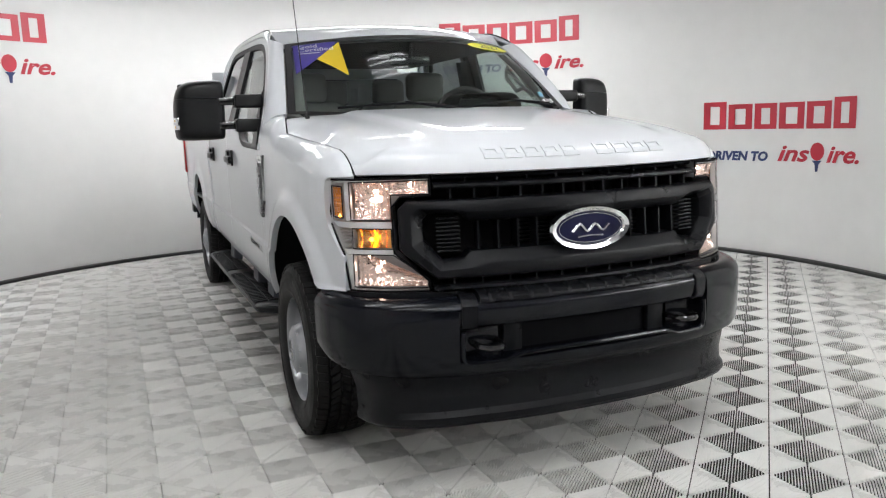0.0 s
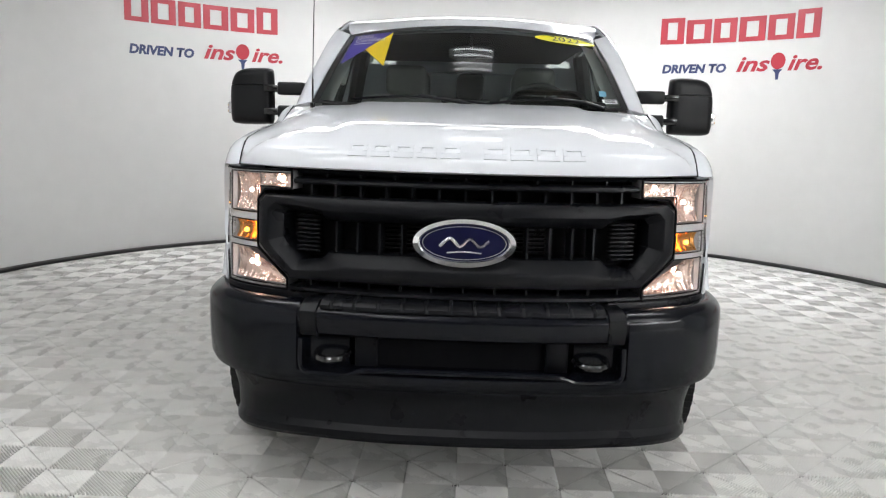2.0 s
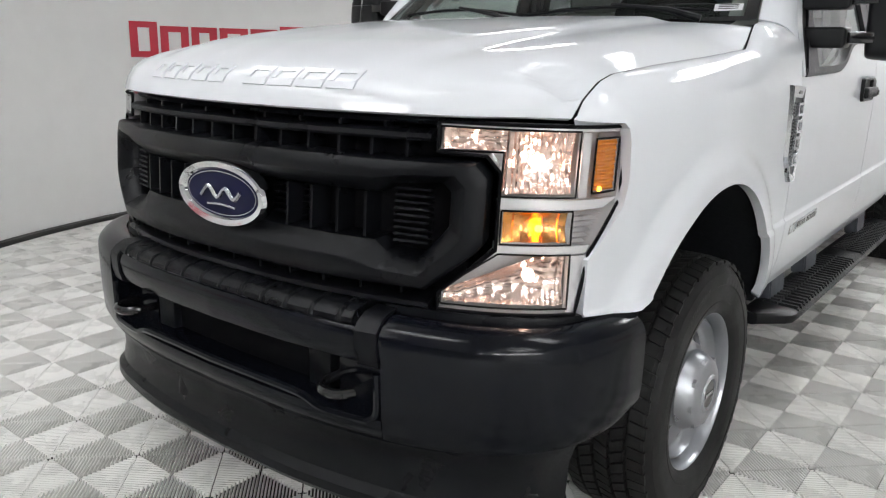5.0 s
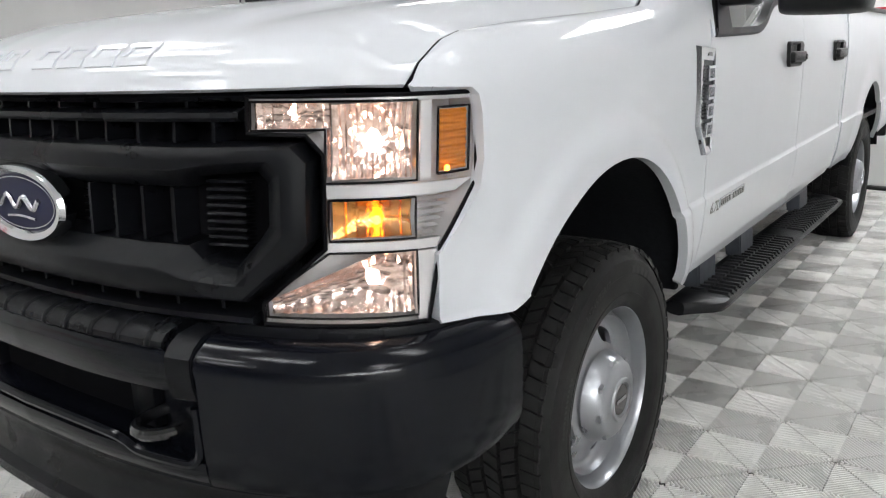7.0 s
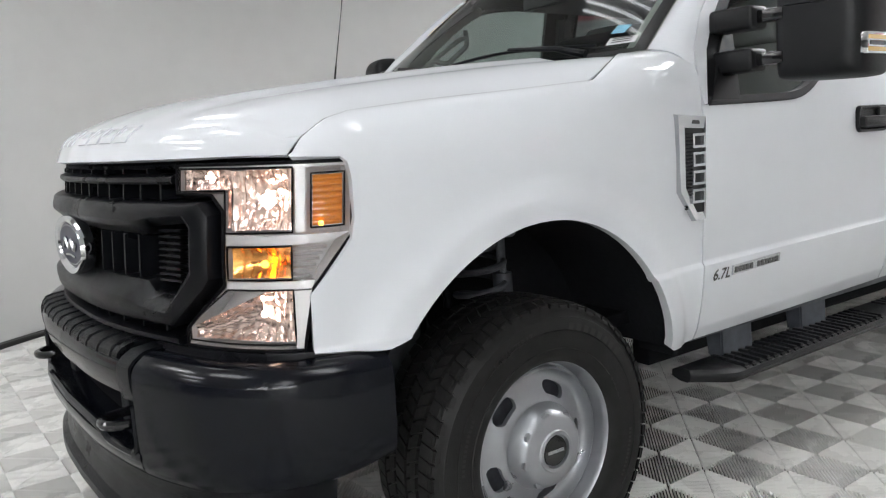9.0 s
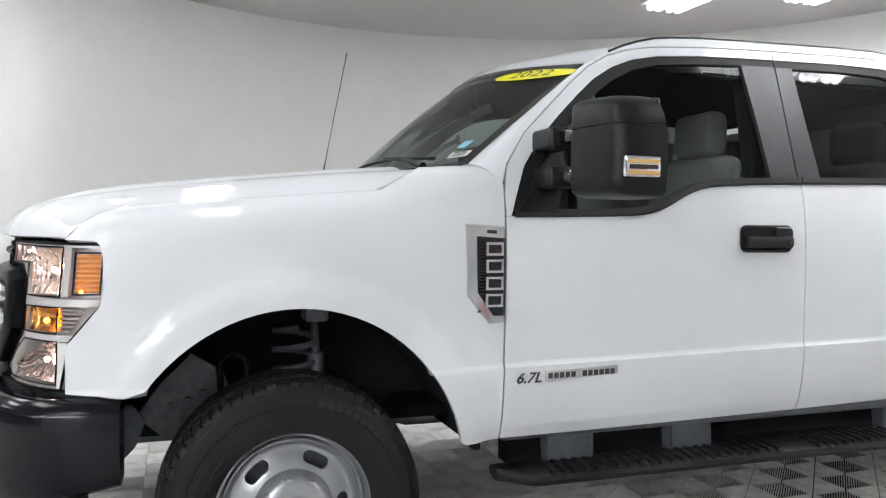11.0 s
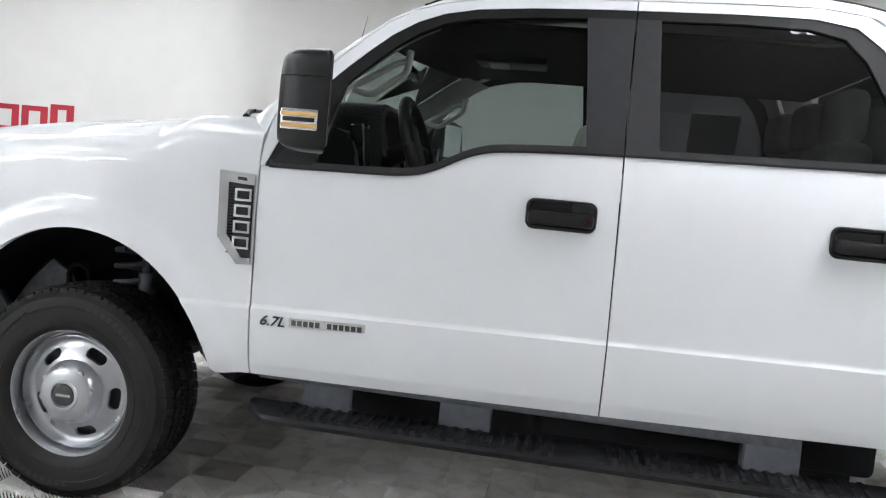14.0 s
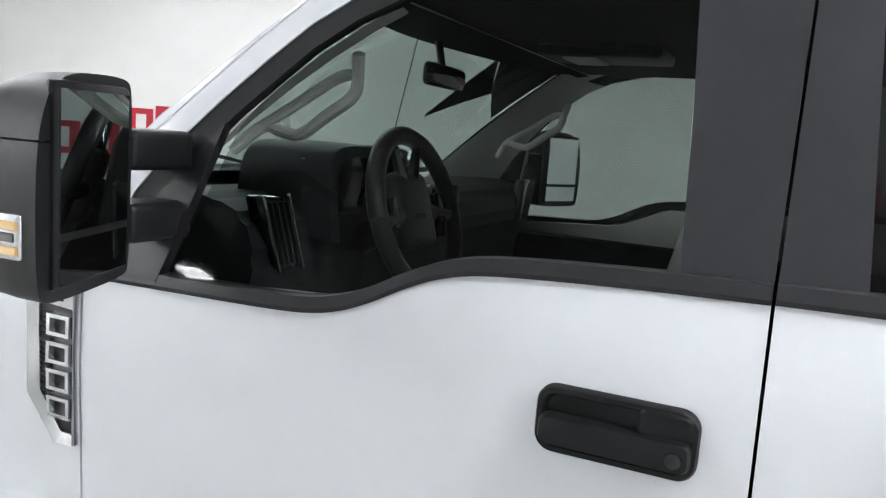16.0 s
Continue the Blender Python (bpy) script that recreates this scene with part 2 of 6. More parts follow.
def sweep(bm, path, profile, closed=True, caps=True):
    """Carries a profile of (outward, z) along a line in plan; outward is to the right of the way."""
    n = len(path)
    rings = []
    for i, p in enumerate(path):
        d = Vector(path[min(i + 1, n - 1)]) - Vector(path[max(i - 1, 0)])
        d = Vector((d.x, d.y, 0)).normalized()
        out = Vector((d.y, -d.x, 0))
        prof = profile(i / (n - 1)) if callable(profile) else profile
        rings.append([bm.verts.new(Vector((p[0], p[1], 0)) + out * o + Vector((0, 0, z))) for o, z in prof])
    m = len(rings[0])
    for a, b in zip(rings, rings[1:]):
        for k in range(m if closed else m - 1):
            bm.faces.new((a[k], b[k], b[(k + 1) % m], a[(k + 1) % m]))
    if closed and caps:
        bm.faces.new(rings[0])
        bm.faces.new(rings[-1][::-1])
    bmesh.ops.recalc_face_normals(bm, faces=bm.faces[:])
    return bm


def lathe(bm, profile, centre, seg=48, closed=False):
    """Turns a profile of (radius, x) about an axle along x."""
    cx, cy, cz = centre
    rings = []
    for k in range(seg):
        a = 2 * math.pi * k / seg
        rings.append([bm.verts.new((cx + x, cy + r * math.cos(a), cz + r * math.sin(a))) for r, x in profile])
    m = len(profile)
    for k in range(seg):
        a, b = rings[k], rings[(k + 1) % seg]
        for i in range(m if closed else m - 1):
            bm.faces.new((a[i], a[(i + 1) % m], b[(i + 1) % m], b[i]))
    bmesh.ops.recalc_face_normals(bm, faces=bm.faces[:])
    return bm


# ---- the studio ----
CX, CY, RAD, TOP = 0.03, 1.77, 4.38, 3.24
M_WALL = mat("matt_white_wall", (0.66, 0.657, 0.645), 0.8, grain=0.03, grain_size=6, bump=0.05, bump_size=150)
M_CEIL = mat("painted_ceiling", (0.62, 0.61, 0.60), 0.9, grain=0.03, grain_size=5)
M_KICK = mat("black_rubber_base", (0.012, 0.012, 0.012), 0.5, grain=0.2)
M_LOGORED = mat("red_vinyl", (0.42, 0.012, 0.03), 0.4, grain=0.04, grain_size=20)
M_LOGONAVY = mat("navy_vinyl", (0.02, 0.035, 0.12), 0.4, grain=0.04, grain_size=20)


HALL = 3.1


def on_wall(angle, z, r=RAD):
    """A place on the wall; past 205 degrees the bay eases into the hall's straight side."""
    a = radians(angle)
    if 205 < angle < 260:
        side = (HALL + r - RAD) / -math.cos(a)
        r = (r + side + math.sqrt((r - side) ** 2 + 0.03)) / 2
    return Vector((CX + r * math.cos(a), CY + r * math.sin(a), z))


def room_line(r):
    """The wall's line in plan: a round bay that opens into a straight hall behind the start of the walk; the hall's
    driver's side is unseen, widened for the key lamps.
    """
    out = r - RAD
    pts = [Vector((8.2 + out, -9.4, 0)), Vector((8.2 + out, -2.6 + out, 0)), Vector((5.2 + out, -2.6 + out, 0))]
    pts += [on_wall(a, 0, r) for a in np.linspace(-30, 204, 118)]
    pts += [on_wall(a, 0, r) for a in np.linspace(206, 250, 60)]
    pts += [Vector((CX - HALL - r + RAD, -9.4, 0))]
    return pts


bm = bmesh.new()
inner, outer = room_line(RAD), room_line(RAD + 0.12)
loop_i = [bm.verts.new((p.x, p.y, -0.02)) for p in inner]
loop_t = [bm.verts.new((p.x, p.y, TOP)) for p in inner]
loop_o = [bm.verts.new((p.x, p.y, -0.02)) for p in outer]
loop_p = [bm.verts.new((p.x, p.y, TOP)) for p in outer]
for i in range(len(inner) - 1):
    bm.faces.new((loop_i[i], loop_i[i + 1], loop_t[i + 1], loop_t[i]))
    bm.faces.new((loop_o[i + 1], loop_o[i], loop_p[i], loop_p[i + 1]))
    bm.faces.new((loop_t[i], loop_t[i + 1], loop_p[i + 1], loop_p[i]))
wall = finish("wall_round", bm, M_WALL)
tagged(wall, "curved matt white studio wall with vinyl logos", "wall", kind="structure")

# unseen wall, kept dark so the black front parts mirror little light
bm = bmesh.new()
box(bm, -3.3, 8.4, -9.54, -9.4, -0.02, TOP)
tagged(finish("wall_back", bm, mat("dark_grey_wall", (0.12, 0.12, 0.122), 0.9, grain=0.15)), "unseen dark wall closing the hall, keeps front reflections dark", "wall", kind="structure")

bm = bmesh.new()
sweep(bm, [tuple(p) for p in room_line(RAD - 0.002)], [(-0.07, 0.0), (0.0, 0.0), (0.0, 0.03), (-0.06, 0.03), (-0.07, 0.022)])
tagged(finish("baseboard", bm, M_KICK), "thin black rubber strip at the foot of the wall", "baseboard", kind="structure")

bm = bmesh.new()
box(bm, -5.6, 8.5, -9.6, 6.6, TOP, TOP + 0.12)
tagged(finish("ceiling", bm, M_CEIL), "plain off-white studio ceiling", "ceiling", kind="structure")


# ---- the pickup ----
# x to the driver's side, y to the rear, z up; the front axle stands at y = 0.
WB, AXZ = 4.06, 0.405
truck = thing("pickup_truck", "white crew cab pickup truck with black bumper and grille", "truck")

Z_SIDE = [0.48, 0.565, 0.605, 0.68, 0.77, 0.814, 0.826, 0.90, 1.0, 1.15, 1.27, 1.36, 1.46]
X_SIDE = [0.935, 0.955, 0.972, 0.988, 0.998, 1.000, 0.993, 0.995, 0.998, 1.002, 0.999, 0.990, 0.970]


def side_x(y, z):
    x = lerp_table(z - 0.017 * (y - 0.7), Z_SIDE, X_SIDE) - 0.006 * smooth(2.9, 5.2, y)
    x -= lerp_table(y, [-0.74, -0.66, -0.6, -0.5, -0.4, -0.25, 0.0], [0.105, 0.072, 0.05, 0.026, 0.013, 0.004, 0.0])
    for cy in (0.0, WB):
        d = math.hypot((y - cy) / 0.90, z - AXZ)
        if z < 1.25:
            x += (0.022 if cy == 0.0 else 0.010) * (1 - smooth(0.685, 0.750, d))
    return x


def glass_x(z):
    return 0.962 - 0.30 * (z - 1.46)


def hood_front(x):
    return lerp_table(abs(x), [0, 0.2, 0.4, 0.6, 0.72, 0.8, 0.86, 0.90], [-0.945, -0.935, -0.905, -0.855, -0.80, -0.74, -0.665, -0.60])


def hood_edge(y):
    """Half the hood's width, and the height of its side seam."""
    return (lerp_table(y, [-0.66, -0.5, -0.29, 0.0, 0.285, 0.43], [0.866, 0.876, 0.892, 0.912, 0.922, 0.905]),
            lerp_table(y, [-0.66, -0.645, -0.62, -0.56, -0.5, -0.29, 0.0, 0.285, 0.42], [1.243, 1.252, 1.285, 1.325, 1.343, 1.364, 1.385, 1.408, 1.486]))


def hood_z(x, y):
    ax = abs(x)
    d = max(0.0, y - hood_front(x))
    z = 1.25 + lerp_table(d, [0, 0.012, 0.035, 0.075, 0.14, 0.25, 0.45, 0.7, 1.0, 1.35], [0, 0.035, 0.067, 0.092, 0.115, 0.138, 0.166, 0.194, 0.223, 0.250])
    edge = 0.50 + 0.08 * smooth(-0.9, 0.4, y)
    z += 0.018 * (1 - smooth(edge - 0.06, edge + 0.04, ax)) * smooth(0.03, 0.3, d)
    xs, zs = hood_edge(y)
    if ax > xs - 0.24:
        drop = max(0.0, z - zs) * smooth(-0.74, -0.60, y)
        t = min(1.0, (ax - xs + 0.24) / 0.24)
        z -= drop * t ** 2.2
    return z


# hood
def hood_rear(x):
    return lerp_table(abs(x), [0, 0.4, 0.70, 0.86, 0.893, 0.922], [0.40, 0.415, 0.455, 0.45, 0.425, 0.285])


bm = bmesh.new()
cols = []
FR = [0, 0.006, 0.012, 0.022, 0.035, 0.05, 0.075, 0.105, 0.14, 0.19, 0.25, 0.32, 0.40, 0.47, 0.54, 0.61, 0.68, 0.74, 0.80, 0.86, 0.91, 0.95, 0.98, 1.0]
for q in np.linspace(-1, 1, 61):
    x0 = q * 0.866
    y0 = hood_front(x0)
    y1 = hood_rear(x0 * 0.893 / 0.866)
    col = []
    for f in FR:
        d = f if f <= 0.32 else 0.32 + (f - 0.32) / 0.68 * (y1 - y0 - 0.32)
        y = y0 + d
        wide = 1 + (min(hood_edge(y)[0], 0.922) / 0.866 - 1) * smooth(0.55, 1.0, abs(q)) if y > -0.66 else 1
        if abs(q) > 0.999 and y > 0.28:
            wide = lerp_table(y, [0.28, 0.43], [0.922, 0.893]) / 0.866
        elif y > 0.28:
            wide = 1 + (lerp_table(y, [0.28, 0.43], [0.922, 0.893]) / 0.866 - 1) * smooth(0.55, 1.0, abs(q))
        x = x0 * wide
        col.append(bm.verts.new((x, y, hood_z(x, y))))
    cols.append(col)
for c0, c1 in zip(cols, cols[1:]):
    for j in range(len(c0) - 1):
        bm.faces.new((c0[j], c1[j], c1[j + 1], c0[j + 1]))
face_out(bm, (0, 0, 1))
fold(bm, 0.02)
hood = part("hood", bm, M_PAINT, truck)

# raised letters on the hood's nose, as plain bars
bm = bmesh.new()
for k, x in enumerate([-0.385, -0.303, -0.221, -0.139, -0.057, 0.098, 0.19, 0.282, 0.374]):
    w = 0.068 if k < 5 else 0.078
    for dx0, dx1, dy0, dy1 in ((-w / 2, w / 2, 0.0, 0.012), (-w / 2, w / 2, 0.034, 0.046), (-w / 2, -w / 2 + 0.014, 0.012, 0.034), (w / 2 - 0.014, w / 2, 0.012, 0.034)):
        pts = []
        for px, dd in ((x + dx0, 0.02 + dy0), (x + dx1, 0.02 + dy0), (x + dx1, 0.02 + dy1), (x + dx0, 0.02 + dy1)):
            yy = hood_front(px) + dd
            pts.append(Vector((px, yy, hood_z(px, yy))))
        nrm = (pts[1] - pts[0]).cross(pts[3] - pts[0]).normalized()
        lo = [bm.verts.new(p - nrm * 0.003) for p in pts]
        hi = [bm.verts.new(p + nrm * 0.004) for p in pts]
        bm.faces.new(hi)
        for i in range(4):
            bm.faces.new((lo[i], lo[(i + 1) % 4], hi[(i + 1) % 4], hi[i]))
pieces("raised_letter", bm, M_PAINT, hood)


# front fenders
def seam_in(y):
    xi = lerp_table(y, [-0.66, -0.5, -0.29, 0.0, 0.285, 0.43, 0.62, 0.72], [0.872, 0.882, 0.898, 0.918, 0.928, 0.900, 0.868, 0.868])
    zi = lerp_table(y, [-0.66, -0.645, -0.62, -0.56, -0.5, -0.29, 0.0, 0.285, 0.42, 0.55, 0.72], [1.243, 1.252, 1.285, 1.325, 1.343, 1.364, 1.385, 1.408, 1.486, 1.497, 1.505])
    return xi, zi


RND = 0.13


def fender_at(y, s):
    xi, zi = seam_in(y)
    z0 = zi - RND
    if s <= z0:
        return Vector((side_x(y, s), y, s))
    a = min(1.0, (s - z0) / 0.19) * math.pi / 2
    return Vector((xi + (side_x(y, z0) - xi) * math.cos(a), y, z0 + RND * math.sin(a)))


def s_of(y, z):
    z0 = seam_in(y)[1] - RND
    return z if z <= z0 else z0 + 0.19 * math.asin(min(1.0, (z - z0) / RND)) / (math.pi / 2)


def arch(cy, a0, a1, n, ry=0.567, rz=0.63):
    return [(cy + 0.008 + ry * math.cos(radians(a)), AXZ + rz * math.sin(radians(a))) for a in np.linspace(a0, a1, n)]


ol = [(0.697, 0.565), (0.575, 0.556)] + arch(0, 15, 141, 30) + [(-0.49, 0.785), (-0.652, 0.795), (-0.652, 0.93), (-0.606, 0.985), (-0.555, 1.05), (-0.546, 1.10), (-0.546, 1.19), (-0.552, s_of(-0.552, 1.225))] + [(y, s_of(y, 1.238 + 0.005 * (-0.565 - y) / 0.09)) for y in np.linspace(-0.565, -0.655, 12)]
ol += [(y, seam_in(y)[1] - RND + 0.19) for y in np.linspace(-0.655, 0.70, 40)]
ol += [(0.697, s_of(0.697, 1.40))]
bm = panel(ol, fender_at, 0.022, 0.03, (1, 0, 0.3), cuts=(0.807, 0.814, 0.826, 0.833))
fenders = pair("front_fender", bm, M_PAINT, truck)
# dark tube laid in the hood seam stands in for the gap's shade
seam = [Vector((0.5 * (hood_edge(y)[0] + seam_in(y)[0]), y, seam_in(y)[1] - 0.004)) for y in np.linspace(-0.652, 0.28, 50)]
seam += [Vector((lerp_table(y, [0.28, 0.43], [0.925, 0.899]), y, seam_in(y)[1] - 0.004)) for y in np.linspace(0.30, 0.42, 8)]
pair("seam_shade_line", tube(bmesh.new(), seam, 0.0042, 6), M_GAP, truck)


# doors
def door_at(y, z):
    return Vector((side_x(y, z), y, z))


def slope(y):
    return 0.017 * (y - 0.7)


def door_sheet(outline, step):
    """A door skin whose crease climbs slightly to the rear."""
    return panel([(y, z - slope(y)) for y, z in outline], lambda u, v: door_at(u, v + slope(u)), step, 0.03, cuts=(0.595, 0.61, 0.807, 0.814, 0.826, 0.833))


BELT = [(0.735, 1.325), (1.0, 1.330), (1.16, 1.334), (1.235, 1.340), (1.29, 1.352), (1.345, 1.374), (1.40, 1.403), (1.455, 1.427), (1.52, 1.443), (1.62, 1.452), (1.78, 1.46), (1.9485, 1.465)]
RBELT = [(1.9535, 1.466), (2.4, 1.475), (2.88, 1.485)]
low = [(0.703, 0.565), (1.0, 0.567), (1.5, 0.573), (1.9605, 0.58), (1.9595, 0.84), (1.953, 1.2)]
front_low = low + BELT[::-1] + [(0.703, 1.325)]
bm = door_sheet(front_low, 0.045)
front_doors = pair("front_door", bm, M_PAINT, truck)
rear_low = [(1.9655, 0.58), (2.45, 0.59), (2.90, 0.60), (2.93, 0.64), (2.93, 1.05), (2.93, 1.486)] + RBELT[::-1] + [(1.958, 1.2), (1.9645, 0.84)]
bm = door_sheet(rear_low, 0.05)
rear_doors = pair("rear_door", bm, M_PAINT, truck)

# upper door frames: white from the seam to the seal
TOPLINE = [(0.703, 1.325), (0.703, 1.40), (0.722, 1.50), (0.80, 1.615), (0.91, 1.72), (1.0, 1.805), (1.09, 1.88), (1.18, 1.93), (1.28, 1.962), (1.40, 1.982), (1.60, 1.997), (1.80, 2.004), (1.9485, 2.008)]
GLASSLINE = [(0.735, 1.33), (0.79, 1.40), (0.85, 1.50), (0.92, 1.59), (0.98, 1.66), (1.06, 1.735), (1.12, 1.79), (1.20, 1.845), (1.29, 1.888), (1.40, 1.913), (1.60, 1.93), (1.78, 1.938), (1.9485, 1.942)]


def up(q, off=0.0):
    return Vector((glass_x(q[1]) + off, q[0], q[1]))


def framed(a, b, off=0.0):
    s = strip([up(q, off) for q in a], [up(q, off) for q in b], 2)
    face_out(s, (1, 0, 0))
    fold(s, 0.02)
    return s


mid = [((a[0] + b[0]) / 2, (a[1] + b[1]) / 2) for a, b in zip(TOPLINE, GLASSLINE)]
pair("window_frame", framed(TOPLINE, mid), M_PAINT, front_doors)
pair("window_seal", framed(mid, GLASSLINE, -0.004), M_SEAL, front_doors, "black rubber window seal")
RTOP = [(1.9535, 2.008), (2.3, 2.016), (2.55, 2.016), (2.70, 1.995), (2.80, 1.93), (2.88, 1.77), (2.92, 1.6), (2.93, 1.487)]
RGL = [(1.9535, 1.942), (2.3, 1.948), (2.52, 1.942), (2.63, 1.915), (2.70, 1.84), (2.76, 1.72), (2.79, 1.6), (2.80, 1.487)]
rmid = [((a[0] + b[0]) / 2, (a[1] + b[1]) / 2) for a, b in zip(RTOP, RGL)]
pair("window_frame", framed(RTOP, rmid), M_PAINT, rear_doors)
pair("window_seal", framed(rmid, RGL, -0.004), M_SEAL, rear_doors, "black rubber window seal")
# dark pillar covers and belt mouldings
pil = [(1.785, 1.938), (1.808, 1.70), (1.826, 1.46)], [(1.9485, 1.942), (1.9485, 1.70), (1.9485, 1.465)]
pair("pillar_cover", framed(*pil, 0.001), M_TRIM, front_doors, "dark grey pillar cover")
pil = [(1.9535, 1.942), (1.9535, 1.70), (1.9535, 1.466)], [(2.035, 1.943), (2.05, 1.70), (2.065, 1.467)]
pair("pillar_cover", framed(*pil, 0.001), M_TRIM, rear_doors, "dark grey pillar cover")


def moulding(line, h):
    bm = bmesh.new()
    rings = []
    for y, z in line:
        x = side_x(y, z) - 0.004
        rings.append([bm.verts.new((x + dx, y, z + dz)) for dx, dz in ((-0.03, -0.004), (0.010, -0.004), (0.013, 0.004), (0.008, h), (-0.03, h))])
    for a, b in zip(rings, rings[1:]):
        for k in range(5):
            bm.faces.new((a[k], b[k], b[(k + 1) % 5], a[(k + 1) % 5]))
    bm.faces.new(rings[0])
    bm.faces.new(rings[-1][::-1])
    bmesh.ops.recalc_face_normals(bm, faces=bm.faces[:])
    return bm


pair("belt_moulding", moulding([tuple(p)[:2] for p in curve_through([(y, z, 0) for y, z in BELT], 4)], 0.024), M_TRIM, front_doors, "black belt moulding")
pair("belt_moulding", moulding(RBELT, 0.024), M_TRIM, rear_doors, "black belt moulding")

# side glass
gl = [(0.90, 1.34), (0.99, 1.64)] + [q for q in GLASSLINE if q[0] >= 1.0 and q[0] < 1.79] + [(1.785, 1.938), (1.826, 1.46)] + [(1.53, 1.452), (1.46, 1.44), (1.41, 1.418), (1.36, 1.385), (1.31, 1.36), (1.25, 1.346)]
for g, par, m, nm in ((gl, front_doors, M_SIDE, "window_glass"), ([(2.035, 1.943), (2.065, 1.47), (2.80, 1.487), (2.79, 1.6), (2.76, 1.72), (2.70, 1.84), (2.63, 1.915), (2.52, 1.942), (2.3, 1.948)], rear_doors, M_DARKGL, "window_glass")):
    bm = panel(g, lambda y, z: Vector((glass_x(z) - 0.014, y, z)), 0.12, 0.0)
    for ob in pair(nm, bm, m, par):
        ob.visible_shadow = False
# mirror sail and the run of the front quarter
sail = [(0.742, 1.338), (0.79, 1.405), (0.85, 1.50), (0.92, 1.588), (0.968, 1.645), (0.945, 1.55), (0.92, 1.44), (0.892, 1.338)]
bm = panel(sail, lambda y, z: Vector((glass_x(z) + 0.004, y, z)), 0.05, 0.02)
pair("mirror_sail", bm, M_TEX, front_doors, "black mirror sail")

# cab: pillars beside the windscreen, roof, rear wall
def ws_at(u, v):
    """u from -1 to 1 across, v from 0 at the cowl to 1 at the roof."""
    hw = 0.845 - 0.125 * v
    x = u * hw
    yb, zb = 0.36 + 0.26 * u * u, 1.475 + 0.03 * u * u
    yt, zt = 0.92 + 0.27 * u * u, 1.955 - 0.035 * u * u
    y = yb + (yt - yb) * v
    z = zb + (zt - zb) * v + 0.018 * math.sin(math.pi * v)
    return Vector((x, y, z))


bm = bmesh.new()
nu, nv = 24, 10
g = [[bm.verts.new(ws_at(-1 + 2 * i / nu, j / nv)) for j in range(nv + 1)] for i in range(nu + 1)]
for i in range(nu):
    for j in range(nv):
        bm.faces.new((g[i][j], g[i + 1][j], g[i + 1][j + 1], g[i][j + 1]))
face_out(bm, (0, -1, 1))
screen = part("windscreen", bm, M_SCREEN, truck)
screen.visible_shadow = False
# dark band round the windscreen
for nm, u0, u1, v0, v1 in (("edge_band", -1, -0.955, 0, 1), ("edge_band", 0.955, 1, 0, 1), ("edge_band", -0.955, 0.955, 0.955, 1), ("edge_band", -0.955, 0.955, 0, 0.03)):
    bm = bmesh.new()
    na, nb = (2, 12) if abs(u1 - u0) < 0.1 else (24, 2)
    g = [[bm.verts.new(ws_at(u0 + (u1 - u0) * i / na, v0 + (v1 - v0) * j / nb) + Vector((0, -0.003, 0.003))) for j in range(nb + 1)] for i in range(na + 1)]
    for i in range(na):
        for j in range(nb):
            bm.faces.new((g[i][j], g[i + 1][j], g[i + 1][j + 1], g[i][j + 1]))
    face_out(bm, (0, -1, 1))
    part(nm, bm, M_GLOSS, screen, "black ceramic edge")

DLINE = [Vector((side_x(0.703, 1.42) - 0.01, 0.70, 1.44)), up((0.72, 1.505)), up((0.80, 1.62)), up((0.91, 1.725)), up((1.0, 1.81)), up((1.09, 1.885)), up((1.18, 1.935))]
WLINE = [ws_at(1, v) + Vector((0.006, 0.0, 0.004)) for v in (0.0, 0.1, 0.3, 0.52, 0.7, 0.87, 1.0)]
bm = bmesh.new()
rows = []
for d, w in zip(DLINE, WLINE):
    row = []
    for k in range(6):
        t = k / 5
        p = d.lerp(w, t)
        row.append(bm.verts.new(p + Vector((0.6, -0.45, 0.5)) * 0.03 * math.sin(math.pi * t)))
    rows.append(row)
for a, b in zip(rows, rows[1:]):
    for k in range(5):
        bm.faces.new((a[k], b[k], b[k + 1], a[k + 1]))
face_out(bm, (1, -1, 0.4))
fold(bm, 0.03)
pair("windscreen_pillar", bm, M_PAINT, truck)

ROOFE = TOPLINE[7:] + RTOP[:4] + [(2.86, 1.95), (2.99, 1.90)]


def roof_edge(y):
    """The top of the side rail, a hand's breadth inside the door's upper seam."""
    z = lerp_table(y, [q[0] for q in ROOFE], [q[1] for q in ROOFE])
    k = smooth(1.08, 1.5, y)
    return glass_x(z) - 0.02 - 0.028 * k, z + 0.006 + 0.039 * k


bm = bmesh.new()
ylist = list(np.linspace(1.18, 2.98, 24))
rows = []
for y in ylist:
    z = lerp_table(y, [q[0] for q in ROOFE], [q[1] + 0.004 for q in ROOFE])
    xe, ze = roof_edge(y)
    xo = glass_x(z)
    rows.append([bm.verts.new((xo + (xe - xo) * (1 - math.cos(a)), y, z + (ze - z) * math.sin(a))) for a in np.linspace(0, math.pi / 2, 6)])
for r0, r1 in zip(rows, rows[1:]):
    for k in range(5):
        bm.faces.new((r0[k], r1[k], r1[k + 1], r0[k + 1]))
face_out(bm, (1, 0, 1))
fold(bm, 0.02)
pair("roof_rail", bm, M_PAINT, truck)
bm = bmesh.new()
nu, ys = 22, [0.0, 0.012, 0.03, 0.06, 0.1, 0.16, 0.24, 0.32, 0.42, 0.52, 0.62, 0.72, 0.82, 0.9, 0.96, 1.0]
g = []
